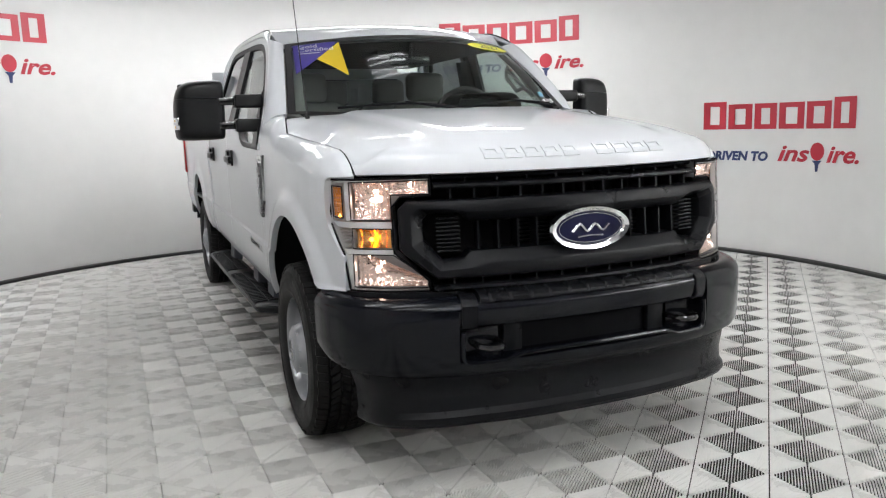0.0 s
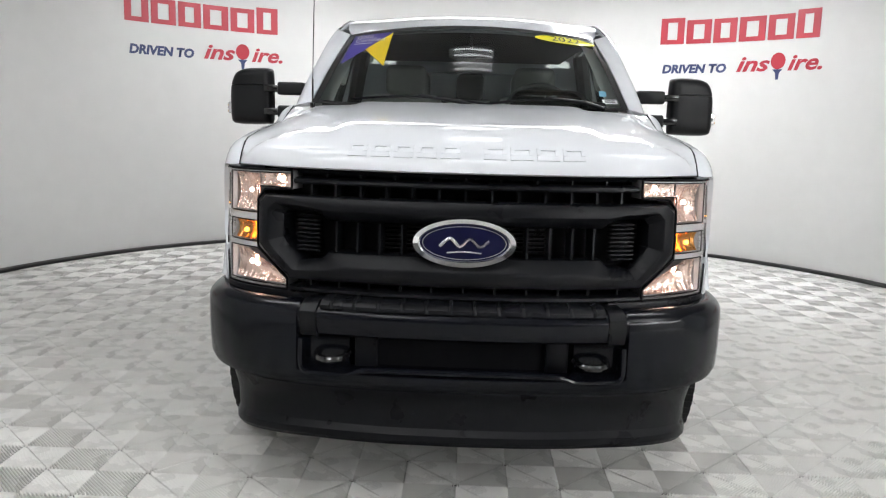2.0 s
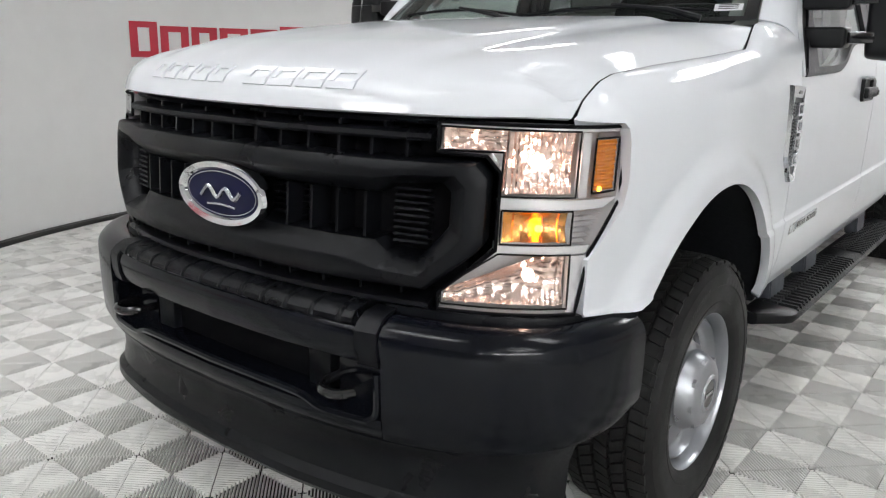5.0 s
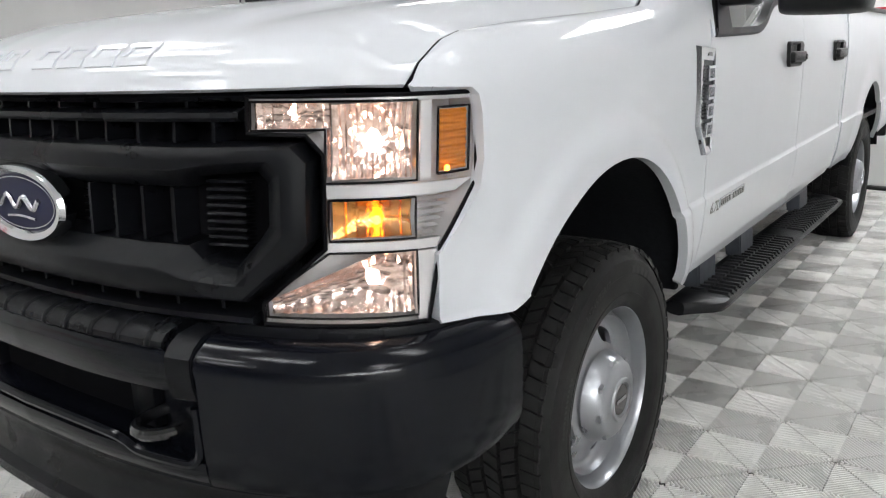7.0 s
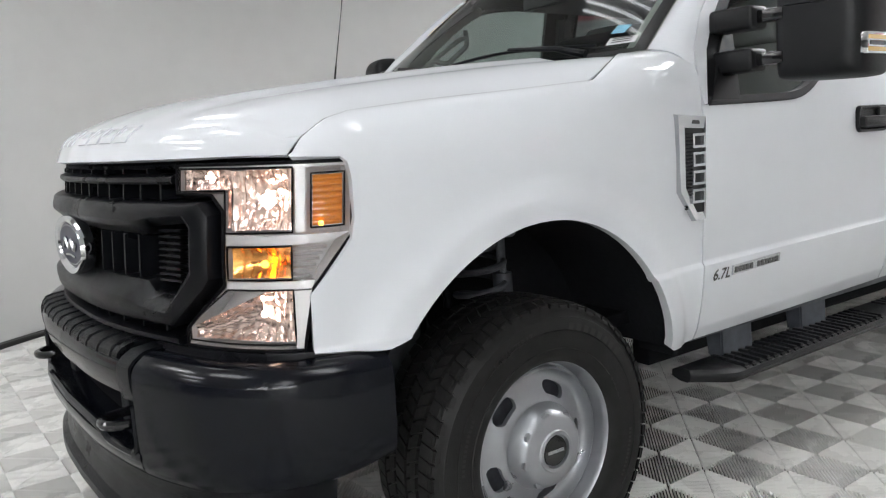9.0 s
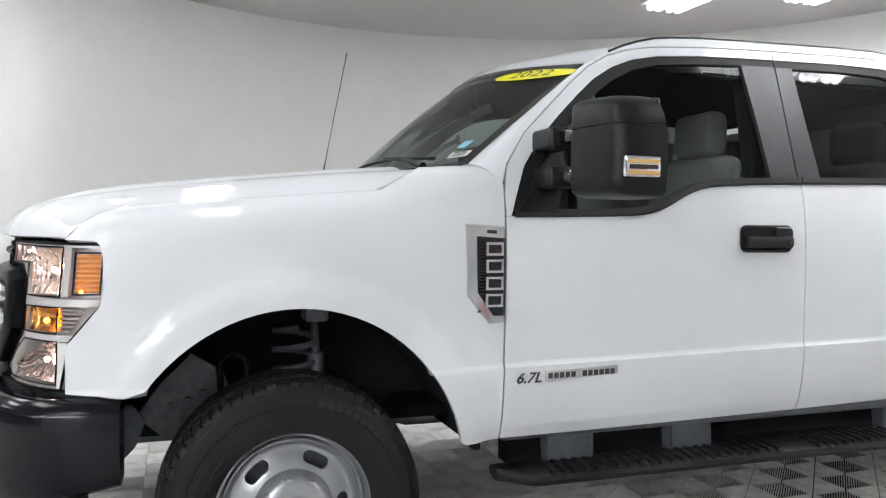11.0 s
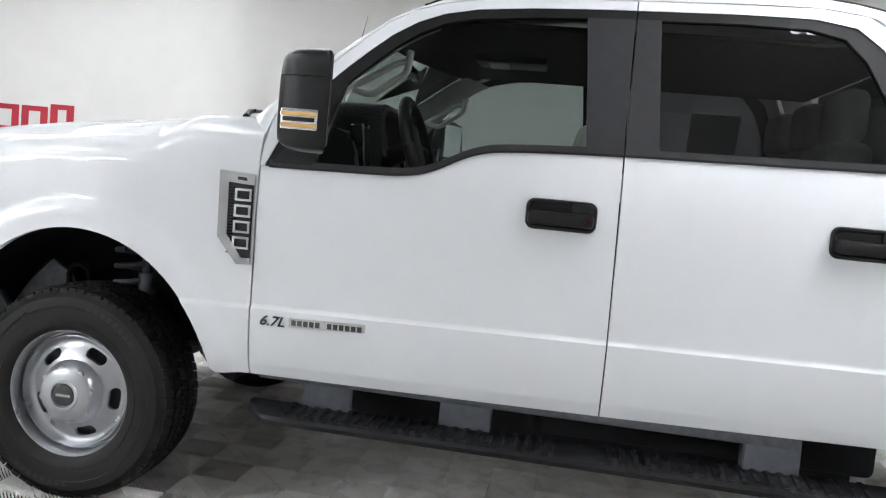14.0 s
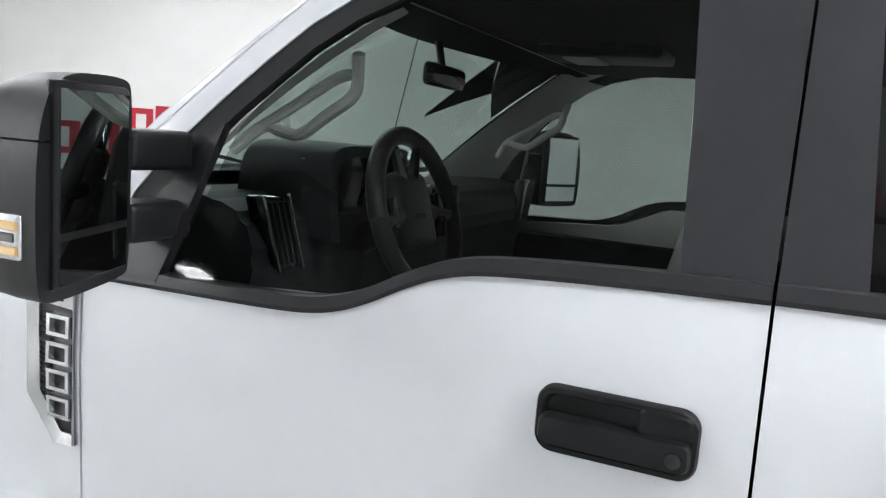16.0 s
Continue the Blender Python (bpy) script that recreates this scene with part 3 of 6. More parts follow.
for i in range(nu + 1):
    u = -1 + 2 * i / nu
    uu = math.copysign(1 - (1 - abs(u)) ** 1.6, u)
    col = []
    y0 = ws_at(min(1, abs(uu) * 1.0), 1.0)
    for t in ys:
        y = y0.y + (2.99 - 0.03 * uu * uu - y0.y) * t
        xe, ze = roof_edge(max(y, 1.18))
        zc = lerp_table(t, [0, 0.03, 0.08, 0.2, 0.4, 0.7, 0.92, 1.0], [1.962, 2.000, 2.028, 2.062, 2.082, 2.088, 2.06, 1.98])
        front = smooth(0.0, 0.12, t)
        x = uu * (0.722 + (xe - 0.722) * front)
        top = ze + max(0.0, zc - ze) * (1 - abs(uu) ** 3.2)
        lead = y0.z + 0.006 + (zc - 1.962) * (1 - uu * uu)
        col.append(bm.verts.new((x, y, lead + (top - lead) * front)))
    g.append(col)
for i in range(nu):
    for j in range(len(ys) - 1):
        bm.faces.new((g[i][j], g[i + 1][j], g[i + 1][j + 1], g[i][j + 1]))
face_out(bm, (0, 0, 1))
fold(bm, 0.03)
part("roof", bm, M_PAINT, truck)
# roof ditch seal
bm = tube(bmesh.new(), [Vector((roof_edge(y)[0] + 0.002, y, roof_edge(y)[1] + 0.004)) for y in np.linspace(1.20, 2.80, 24)], 0.005, 6)
pair("roof_seal", bm, M_BLACK, truck)

bm = bmesh.new()
box(bm, -0.95, 0.95, 2.965, 2.99, 0.62, 1.46)
box(bm, -0.93, -0.62, 2.96, 2.98, 1.46, 1.88)
box(bm, 0.62, 0.93, 2.96, 2.98, 1.46, 1.88)
box(bm, -0.62, 0.62, 2.96, 2.98, 1.82, 1.92)
part("cab_rear_wall", bm, M_PAINT, truck)
bm = bmesh.new()
box(bm, -0.62, 0.62, 2.965, 2.972, 1.46, 1.82)
part("rear_window", bm, M_DARKGL, truck).visible_shadow = False
# rear corner of the cab
cp = [(2.937, 0.62), (2.99, 0.62), (2.99, 1.487), (2.937, 1.487)]
pair("cab_corner", panel(cp, door_at, 0.1, 0.03), M_PAINT, truck)
cu = [(2.937, 1.49), (2.90, 1.77), (2.82, 1.93), (2.72, 1.995), (2.86, 1.95), (2.985, 1.90), (2.99, 1.49)]
pair("cab_corner", panel(cu, lambda y, z: up((y, z)), 0.1, 0.02), M_PAINT, truck)

# bed
bo = [(3.03, 0.60)] + [(WB - 0.62, 0.60)] + arch(WB, 161, 19, 24) + [(WB + 0.62, 0.62), (5.22, 0.66), (5.26, 1.46), (3.03, 1.485)]
pair("bed_side", door_sheet(bo, 0.06), M_PAINT, truck)
bm = bmesh.new()
box(bm, -0.99, 0.99, 3.03, 3.08, 0.75, 1.47, 0.01)
part("bed_front", bm, M_PAINT, truck)
bm = bmesh.new()
box(bm, -0.97, 0.97, 3.08, 5.22, 0.80, 0.83)
part("bed_floor", bm, M_BLACK, truck)
bm = bmesh.new()
box(bm, -0.86, 0.86, 5.20, 5.28, 0.78, 1.46, 0.015)
part("tailgate", bm, M_PAINT, truck)
bm = bmesh.new()
box(bm, 0.90, 0.995, 3.03, 5.26, 1.465, 1.49, 0.008)
pair("bed_rail_cap", bm, M_BLACK, truck, "black plastic rail cap")
bm = bmesh.new()
box(bm, 0.87, 1.012, 5.12, 5.29, 1.00, 1.42, 0.02, 3)
pair("tail_lamp", bm, M_RED, truck, "red tail lamp")
bm = bmesh.new()
box(bm, -0.95, 0.95, 5.30, 5.45, 0.55, 0.72, 0.02)
part("rear_bumper", bm, M_BUMPER, truck)

# dark inner shell behind the seams, and the underside
bm = bmesh.new()
box(bm, 0.80, 0.93, 0.60, 2.93, 0.60, 1.30)
box(bm, 0.72, 0.80, 0.615, 0.72, 0.60, 1.42)
box(bm, 0.62, 0.80, -0.55, 0.45, 1.04, 1.235)
pair("inner_shell", bm, M_GAP, truck)
bm = bmesh.new()
box(bm, -0.80, 0.80, -0.55, 0.42, 1.02, 1.22)
box(bm, -0.80, 0.80, 0.42, 2.93, 0.62, 0.66)
box(bm, -0.60, 0.60, -0.62, -0.56, 0.62, 1.22)
part("floor_pan", bm, M_GAP, truck)
bm = bmesh.new()
box(bm, 0.40, 0.50, -0.75, 5.25, 0.52, 0.70, 0.01)
pair("frame_rail", bm, M_CHASSIS, truck, "dusty steel frame rail")
bm = bmesh.new()
box(bm, 0.86, 0.93, 0.72, 2.60, 0.545, 0.60, 0.01)
pair("rocker", bm, M_CHASSIS, truck)


bm = bmesh.new()
box(bm, 0.52, 0.80, 1.75, 2.92, 0.44, 0.64, 0.03, 3)
part("fuel_tank", bm, M_LINER, truck, "black plastic fuel tank")
bm = bmesh.new()
box(bm, -0.20, 0.20, 0.55, 1.50, 0.42, 0.66, 0.05, 3)
box(bm, -0.13, 0.13, 1.50, 2.05, 0.45, 0.62, 0.05, 3)
part("gearbox", bm, M_CHASSIS, truck, "dusty gearbox casing")
bm = tube(bmesh.new(), [(0, 2.05, 0.52), (0, WB, 0.42)], 0.045, 14)
part("propeller_shaft", bm, M_CHASSIS, truck)
bm = tube(bmesh.new(), curve_through([(-0.30, 0.6, 0.55), (-0.34, 1.2, 0.45), (-0.62, 1.7, 0.45), (-0.62, 2.8, 0.46), (-0.55, 3.4, 0.5)], 6), [0.045] * 12 + [0.1] * 6 + [0.045] * 7, 14)
part("exhaust_pipe", bm, M_CHASSIS, truck, "dusty steel exhaust")
bm = bmesh.new()
box(bm, 0.80, 0.945, 0.61, 0.64, 0.525, 0.60, 0.008)
pair("mud_flap", bm, M_LINER, truck, "short black flap behind the wheel")
# deepened black beam stands in for the shade on the floor beneath
bm = bmesh.new()
box(bm, 0.56, 0.64, 0.86, 2.9, 0.37, 0.62, 0.01)
pair("sill_shade_beam", bm, M_LINER, truck, "black beam added for the shade under the sill")
for y in (0.62, 1.62, 2.95):
    bm = bmesh.new()
    box(bm, -0.42, 0.42, y, y + 0.09, 0.50, 0.60, 0.01)
    part("cross_member", bm, M_CHASSIS, truck)


# wheel liners
def liner(cy):
    pts = arch(cy, 14, 166, 30, 0.60, 0.635)
    s = strip([Vector((0.975, y, z)) for y, z in pts], [Vector((0.56, y, z)) for y, z in pts], 2)
    s.faces.new([s.verts.new((0.56, y, z)) for y, z in pts])
    bmesh.ops.recalc_face_normals(s, faces=s.faces[:])
    return s


pair("wheel_liner", liner(0), M_LINER, truck, "dark felt wheel arch liner")
pair("wheel_liner", liner(WB), M_LINER, truck, "dark felt wheel arch liner")


def text_mesh(body, size, to_place, shear=0.0, bold=0.0):
    cu = bpy.data.curves.new("lettering", "FONT")
    cu.body, cu.size, cu.resolution_u, cu.shear, cu.offset = body, size, 3, shear, bold
    ob = bpy.data.objects.new("lettering", cu)
    me = bpy.data.meshes.new_from_object(ob)
    bpy.data.objects.remove(ob)
    xs = [v.co.x for v in me.vertices]
    for v in me.vertices:
        v.co = to_place(v.co.x - min(xs), v.co.y, max(xs) - min(xs))
    return me


# ---- wheels ----
def build_wheel(name):
    """A wheel whose outer face looks to +x, about its own origin."""
    w = new(name)
    bm = bmesh.new()
    prof = [(0.232, -0.115), (0.240, -0.125), (0.262, -0.132), (0.33, -0.140), (0.375, -0.130), (0.395, -0.114), (0.3965, -0.09), (0.3965, 0.09), (0.395, 0.114), (0.386, 0.124),
            (0.372, 0.1315), (0.370, 0.1345), (0.345, 0.1405), (0.335, 0.1405), (0.332, 0.138), (0.30, 0.139), (0.285, 0.1365), (0.283, 0.1385), (0.266, 0.135), (0.258, 0.131), (0.246, 0.122), (0.238, 0.112)]
    lathe(bm, prof, (0, 0, 0), 96)
    tyre = part("tyre", bm, M_RUBBER, w, "black all-terrain tyre")
    # tread blocks: three ribs and two rows of shoulder lugs
    bm = bmesh.new()
    n = 70
    for k in range(n):
        a0 = 2 * math.pi * k / n
        for row, (x0, x1, sk, r0, r1) in enumerate(((-0.122, -0.078, 0.010, 0.392, 0.4110), (-0.067, -0.029, -0.018, 0.393, 0.4130), (-0.019, 0.019, 0.018, 0.393, 0.4135), (0.029, 0.067, -0.018, 0.393, 0.4130), (0.078, 0.122, 0.010, 0.392, 0.4110))):
            da = 2 * math.pi / n * (0.43 if row in (0, 4) else 0.40)
            off = (k % 2) * 0.003 if row in (0, 4) else 0.003 * ((k * 7 + row) % 3)
            ph = a0 + row * 0.031
            vs = []
            for rr in (r0, r1):
                for xx, ss in ((x0, -sk), (x1, sk)):
                    rad = rr - (0.007 if rr == r1 and ((row == 0 and xx == x0) or (row == 4 and xx == x1)) else 0)
                    for sg in (-1, 1):
                        aa = ph + sg * da + ss / 0.41 * 0.5
                        ex = xx + (off if row == 4 and xx == x1 else (-off if row == 0 and xx == x0 else 0))
                        vs.append(bm.verts.new((ex, rad * math.cos(aa), rad * math.sin(aa))))
            i = vs
            for f in ((4, 5, 7, 6), (0, 1, 5, 4), (2, 6, 7, 3), (0, 4, 6, 2), (1, 3, 7, 5)):
                bm.faces.new([i[q] for q in f])
        # shoulder sipe lugs running down the outer wall
        for xs in (1, -1):
            aa, da = a0 + (0.138 if xs > 0 else 0.0), math.pi / n * (0.76 if k % 2 else 0.70)
            q = []
            for rad, xx in ((0.4065, 0.112), (0.3985, 0.1235), (0.384 if k % 2 else 0.388, 0.1315)):
                for sg in (-1, 1):
                    q.append(bm.verts.new((xs * xx, rad * math.cos(aa + sg * da), rad * math.sin(aa + sg * da))))
            bm.faces.new((q[0], q[1], q[3], q[2]))
            bm.faces.new((q[2], q[3], q[5], q[4]))
    bmesh.ops.recalc_face_normals(bm, faces=bm.faces[:])
    tagged(part("tread", bm, M_RUBBER, tyre, angle=20), kind="stuff")
    # raised sidewall marks as plain bars
    bm = bmesh.new()
    for start, count, rr, hh, ww in ((40, 8, 0.345, 0.020, 5.0), (236, 8, 0.345, 0.020, 5.0), (150, 12, 0.315, 0.010, 2.3), (330, 12, 0.315, 0.010, 2.3)):
        for k in range(count):
            a = radians(start + k * ww)
            b = radians(start + k * ww + ww * 0.62)
            lo, hi = rr - hh / 2, rr + hh / 2
            bm.faces.new([bm.verts.new((0.1413, r_ * math.cos(t_), r_ * math.sin(t_))) for r_, t_ in ((lo, a), (hi, a), (hi, b), (lo, b))])
    face_out(bm, (1, 0, 0))
    tagged(part("sidewall_mark", bm, M_MARK, tyre), kind="stuff")
    def on_arc(s, up_, wide):
        a = radians(113) + (wide / 2 - s) / 0.33
        return Vector((0.1414, (0.33 + up_) * math.cos(a), (0.33 + up_) * math.sin(a)))

    me = text_mesh("LT245/75R17", 0.026, on_arc, bold=0.0004)
    me.materials.append(M_MARK)
    mark = new("size_marking", me)
    mark.parent = tyre
    # rim with five slots
    bm = bmesh.new()
    seg = 200
    lip = [(0.236, -0.12), (0.225, -0.10), (0.218, -0.02), (0.219, 0.03), (0.224, 0.052), (0.2300, 0.058), (0.2335, 0.070), (0.2350, 0.100), (0.2375, 0.112), (0.2420, 0.1185), (0.2455, 0.1190), (0.2465, 0.1160), (0.2440, 0.1110), (0.2370, 0.1060), (0.2340, 0.0960), (0.2325, 0.0720), (0.2290, 0.0640), (0.2240, 0.0640), (0.2215, 0.0720), (0.2190, 0.0830), (0.2150, 0.0850), (0.2110, 0.0760), (0.2050, 0.0620), (0.1960, 0.0545)]
    disc = [(r, 0.0535 + 0.030 * smooth(0.195, 0.115, r)) for r in np.linspace(0.190, 0.124, 15)]
    prof = lip + disc + [(0.118, 0.086), (0.110, 0.094), (0.104, 0.097)]
    slots = [133, 62, -5, -74, 205]
    RS, HL, SR = 0.161, 0.024, 0.0195
    rings = []
    for k in range(seg):
        a = 2 * math.pi * k / seg
        rings.append([bm.verts.new((x, r * math.cos(a), r * math.sin(a))) for r, x in prof])

    def slot_near(y, z):
        r, a = math.hypot(y, z), math.degrees(math.atan2(z, y))
        best = min(slots, key=lambda q: abs((a - q + 180) % 360 - 180))
        along = radians((a - best + 180) % 360 - 180) * RS
        core = max(-HL, min(HL, along))
        return best, along, r - RS, core, math.hypot(along - core, r - RS)

    for k in range(seg):
        for i in range(len(prof) - 1):
            q = (rings[k][i], rings[k][i + 1], rings[(k + 1) % seg][i + 1], rings[(k + 1) % seg][i])
            cy_, cz_ = sum(v.co.y for v in q) / 4, sum(v.co.z for v in q) / 4
            if i >= len(lip) - 1 and slot_near(cy_, cz_)[4] < SR:
                continue
            bm.faces.new(q)
    bmesh.ops.delete(bm, geom=[v for v in bm.verts if not v.link_faces], context="VERTS")
    bmesh.ops.recalc_face_normals(bm, faces=bm.faces[:])
    hole = [e for e in bm.edges if e.is_boundary and 0.125 < math.hypot(e.verts[0].co.y, e.verts[0].co.z) < 0.189]
    for v in {v for e in hole for v in e.verts}:
        best, along, dr, core, dist = slot_near(v.co.y, v.co.z)
        f = SR / max(dist, 1e-6)
        na, nr = core + (along - core) * f, RS + dr * f
        a = radians(best) + na / RS
        v.co.y, v.co.z = nr * math.cos(a), nr * math.sin(a)
    made = bmesh.ops.extrude_edge_only(bm, edges=hole)
    for v in made["geom"]:
        if isinstance(v, bmesh.types.BMVert):
            v.co.x -= 0.014
    part("rim", bm, M_STEEL, w, "silver painted steel rim with oval slots", 40)
    # hub with cover
    bm = bmesh.new()
    lathe(bm, [(0.125, 0.09), (0.120, 0.104), (0.112, 0.120), (0.104, 0.134), (0.094, 0.141), (0.070, 0.145), (0.060, 0.147), (0.057, 0.152), (0.048, 0.152), (0.046, 0.140), (0.0, 0.138)], (0, 0, 0), 64)
    hub = part("hub_cover", bm, M_STEEL, w, "silver hub cover")
    bm = bmesh.new()
    for k in range(8):
        a = 2 * math.pi * k / 8 + 0.2
        m = Matrix.Rotation(a, 4, "X") @ Matrix.Translation((0.131, 0.098, 0))
        bmesh.ops.create_cone(bm, cap_ends=True, segments=6, radius1=0.016, radius2=0.014, depth=0.010, matrix=m @ Matrix.Rotation(radians(90), 4, "Y"))
    pieces("lug_cap", bm, M_STEEL, hub)
    bm = bmesh.new()
    bmesh.ops.create_cone(bm, cap_ends=True, segments=32, radius1=0.043, radius2=0.041, depth=0.008, matrix=Matrix.Translation((0.144, 0, 0)) @ Matrix.Rotation(radians(90), 4, "Y"))
    part("hub_centre", bm, M_GLOSS, hub, "black hub centre")
    bm = bmesh.new()
    box(bm, 0.148, 0.1495, -0.030, 0.030, -0.005, 0.005)
    part("hub_mark", bm, M_SATIN, hub)
    bm = bmesh.new()
    bmesh.ops.create_cone(bm, cap_ends=True, segments=40, radius1=0.19, radius2=0.19, depth=0.03, matrix=Matrix.Translation((-0.005, 0, 0)) @ Matrix.Rotation(radians(90), 4, "Y"))
    part("brake_disc", bm, M_CHASSIS, w)
    return w


def wheel_copy(src, m, flip):
    dup = copy_thing(src, m)
    dup.parent = truck
    return dup


wheel = build_wheel("wheel")
wheel.parent = truck
wheel.location = (0.875, 0, AXZ - 0.004)
for m in (pose(-0.875, 0, AXZ - 0.004, 0, 0, 180), pose(0.835, WB, AXZ, 40, 0, 0), pose(-0.835, WB, AXZ, 25, 0, 180)):
    wheel_copy(wheel, m, False)

# ---- front end ----
FACE = curve_through([(0, -0.935, 0), (0.2, -0.93, 0), (0.4, -0.905, 0), (0.6, -0.855, 0), (0.74, -0.80, 0), (0.85, -0.728, 0), (0.912, -0.655, 0), (0.938, -0.56, 0), (0.945, -0.48, 0)], 12)
arc = [0.0]
for a, b in zip(FACE, FACE[1:]):
    arc.append(arc[-1] + (b - a).length)


def face_at(p, z, off=0.0):
    """A place on the front fascia: p metres along it from the middle, off metres ahead of it."""
    s, q = (1, p) if p >= 0 else (-1, -p)
    i = min(len(arc) - 2, max(0, int(np.searchsorted(arc, q)) - 1))
    t = (q - arc[i]) / (arc[i + 1] - arc[i])
    c = FACE[i].lerp(FACE[i + 1], t)
    d = (FACE[min(i + 2, len(FACE) - 1)] - FACE[max(i - 1, 0)]).normalized()
    n = Vector((-d.y * -1, -d.x, 0))
    c = c + Vector((d.y, -d.x, 0)) * off
    lean = 0.10 * max(0.0, z - 1.0) + 0.04 * (z - 1.0)
    return Vector((s * c.x, c.y + lean * 0.6, z))


def p_of(x):
    xs = [q.x for q in FACE]
    return lerp_table(abs(x), xs, arc) * (1 if x >= 0 else -1)


def bar(p0, p1, prof, n=40):
    """A bar along the fascia; prof: (off, z) points, going round."""
    bm = bmesh.new()
    rings = []
    for i in range(n + 1):
        p = p0 + (p1 - p0) * i / n
        rings.append([bm.verts.new(face_at(p, z, o)) for o, z in prof])
    m = len(prof)
    for a, b in zip(rings, rings[1:]):
        for k in range(m):
            bm.faces.new((a[k], b[k], b[(k + 1) % m], a[(k + 1) % m]))
    bm.faces.new(rings[0])
    bm.faces.new(rings[-1][::-1])
    bmesh.ops.recalc_face_normals(bm, faces=bm.faces[:])
    return bm


grille = part("grille", bar(-0.70, 0.70, [(-0.10, 0.78), (-0.08, 0.78), (-0.075, 1.25), (-0.10, 1.25)]), M_GAP, truck, "black moulded grille")
P6 = p_of(0.615)
part("top_bar", bar(-P6, P6, [(-0.075, 1.222), (-0.02, 1.226), (-0.012, 1.236), (-0.02, 1.248), (-0.075, 1.25)]), M_BLACK, grille)
part("thin_bar", bar(-P6, P6, [(-0.07, 1.188), (0.004, 1.19), (0.010, 1.197), (0.008, 1.207), (-0.01, 1.213), (-0.07, 1.213)]), M_BLACK, grille)
part("thin_bar", bar(-p_of(0.63), p_of(0.63), [(-0.07, 0.800), (0.012, 0.802), (0.020, 0.808), (0.018, 0.818), (0.0, 0.824), (-0.07, 0.826)]), M_BLACK, grille)


def frame_ring(outer, inner, o_off, i_off, o_back):
    """A moulded frame between two outlines (p, z) on the fascia."""
    bm = bmesh.new()
    n = len(outer)
    rows = []
    for t, off in ((0.0, o_back), (0.0, o_off - 0.016), (0.05, o_off - 0.005), (0.13, o_off), (0.34, o_off + 0.004), (0.52, o_off + 0.004), (0.60, o_off), (0.88, i_off), (0.96, i_off - 0.008), (1.0, i_off - 0.022), (1.0, i_off - 0.08)):
        rows.append([bm.verts.new(face_at(po + (pi - po) * t, zo + (zi - zo) * t, off)) for (po, zo), (pi, zi) in zip(outer, inner)])
    for r0, r1 in zip(rows, rows[1:]):
        for k in range(n):
            bm.faces.new((r0[k], r0[(k + 1) % n], r1[(k + 1) % n], r1[k]))
    bmesh.ops.recalc_face_normals(bm, faces=bm.faces[:])
    return bm


def dense(poly, n=6):
    out = []
    for i, q in enumerate(poly):
        r = poly[(i + 1) % len(poly)]
        for k in range(n):
            out.append((q[0] + (r[0] - q[0]) * k / n, q[1] + (r[1] - q[1]) * k / n))
    return out


PA, PB, PC = p_of(0.745), p_of(0.62), p_of(0.50)
half_o = [(0, 1.150), (0.3, 1.150), (PC, 1.148), (PB, 1.148), (PA - 0.03, 1.148), (PA, 1.118), (PA, 0.97), (PA - 0.02, 0.945), (PB, 0.848), (PC, 0.848), (0.3, 0.848), (0, 0.848)]
outer_h = half_o
outer_full = dense(outer_h[:-1] + [(0, 0.848)] + [(-p, z) for p, z in outer_h[::-1][1:-1]], 5)
i0, i1, i2, i3 = p_of(0.49), p_of(0.515), p_of(0.64), p_of(0.66)
inner_seq = [(0, 1.062), (0.3, 1.062), (i0, 1.062), (i1, 1.085), (i2, 1.095), (i3, 1.075), (i3, 0.995), (i3 - 0.02, 0.97), (i2 - 0.05, 0.915), (i1, 0.925), (i0, 0.952), (0, 0.955)]
inner_full = dense(inner_seq[:-1] + [(0, 0.955)] + [(-p, z) for p, z in inner_seq[::-1][1:-1]], 5)
part("grille_frame", frame_ring(outer_full, inner_full, 0.030, 0.002, -0.05), M_BLACK, grille, "large black grille surround", 26)

bm = bmesh.new()
for z0, z1, ps in ((1.15, 1.19, np.linspace(-0.56, 0.56, 13)), (0.825, 0.85, np.linspace(-0.56, 0.56, 11)), (1.215, 1.228, np.linspace(-0.5, 0.5, 9))):
    for p in ps:
        vs = [bm.verts.new(face_at(p + dp, z, o)) for z in (z0, z1) for dp in (-0.004, 0.004) for o in (-0.07, -0.004)]
        for f in ((0, 1, 3, 2), (4, 6, 7, 5), (1, 5, 7, 3), (0, 2, 6, 4), (0, 4, 5, 1), (2, 3, 7, 6)):
            bm.faces.new([vs[q] for q in f])
for p in (-0.46, -0.38, -0.30, -0.22, 0.22, 0.30, 0.38, 0.46):
    vs = [bm.verts.new(face_at(p + dp, z, o)) for z in (0.955, 1.062) for dp in (-0.004, 0.004) for o in (-0.07, 0.0)]
    for f in ((0, 1, 3, 2), (4, 6, 7, 5), (1, 5, 7, 3), (0, 2, 6, 4), (0, 4, 5, 1), (2, 3, 7, 6)):
        bm.faces.new([vs[q] for q in f])
bmesh.ops.recalc_face_normals(bm, faces=bm.faces[:])
pieces("grille_rib", bm, M_BLACK, grille)
bm = bmesh.new()
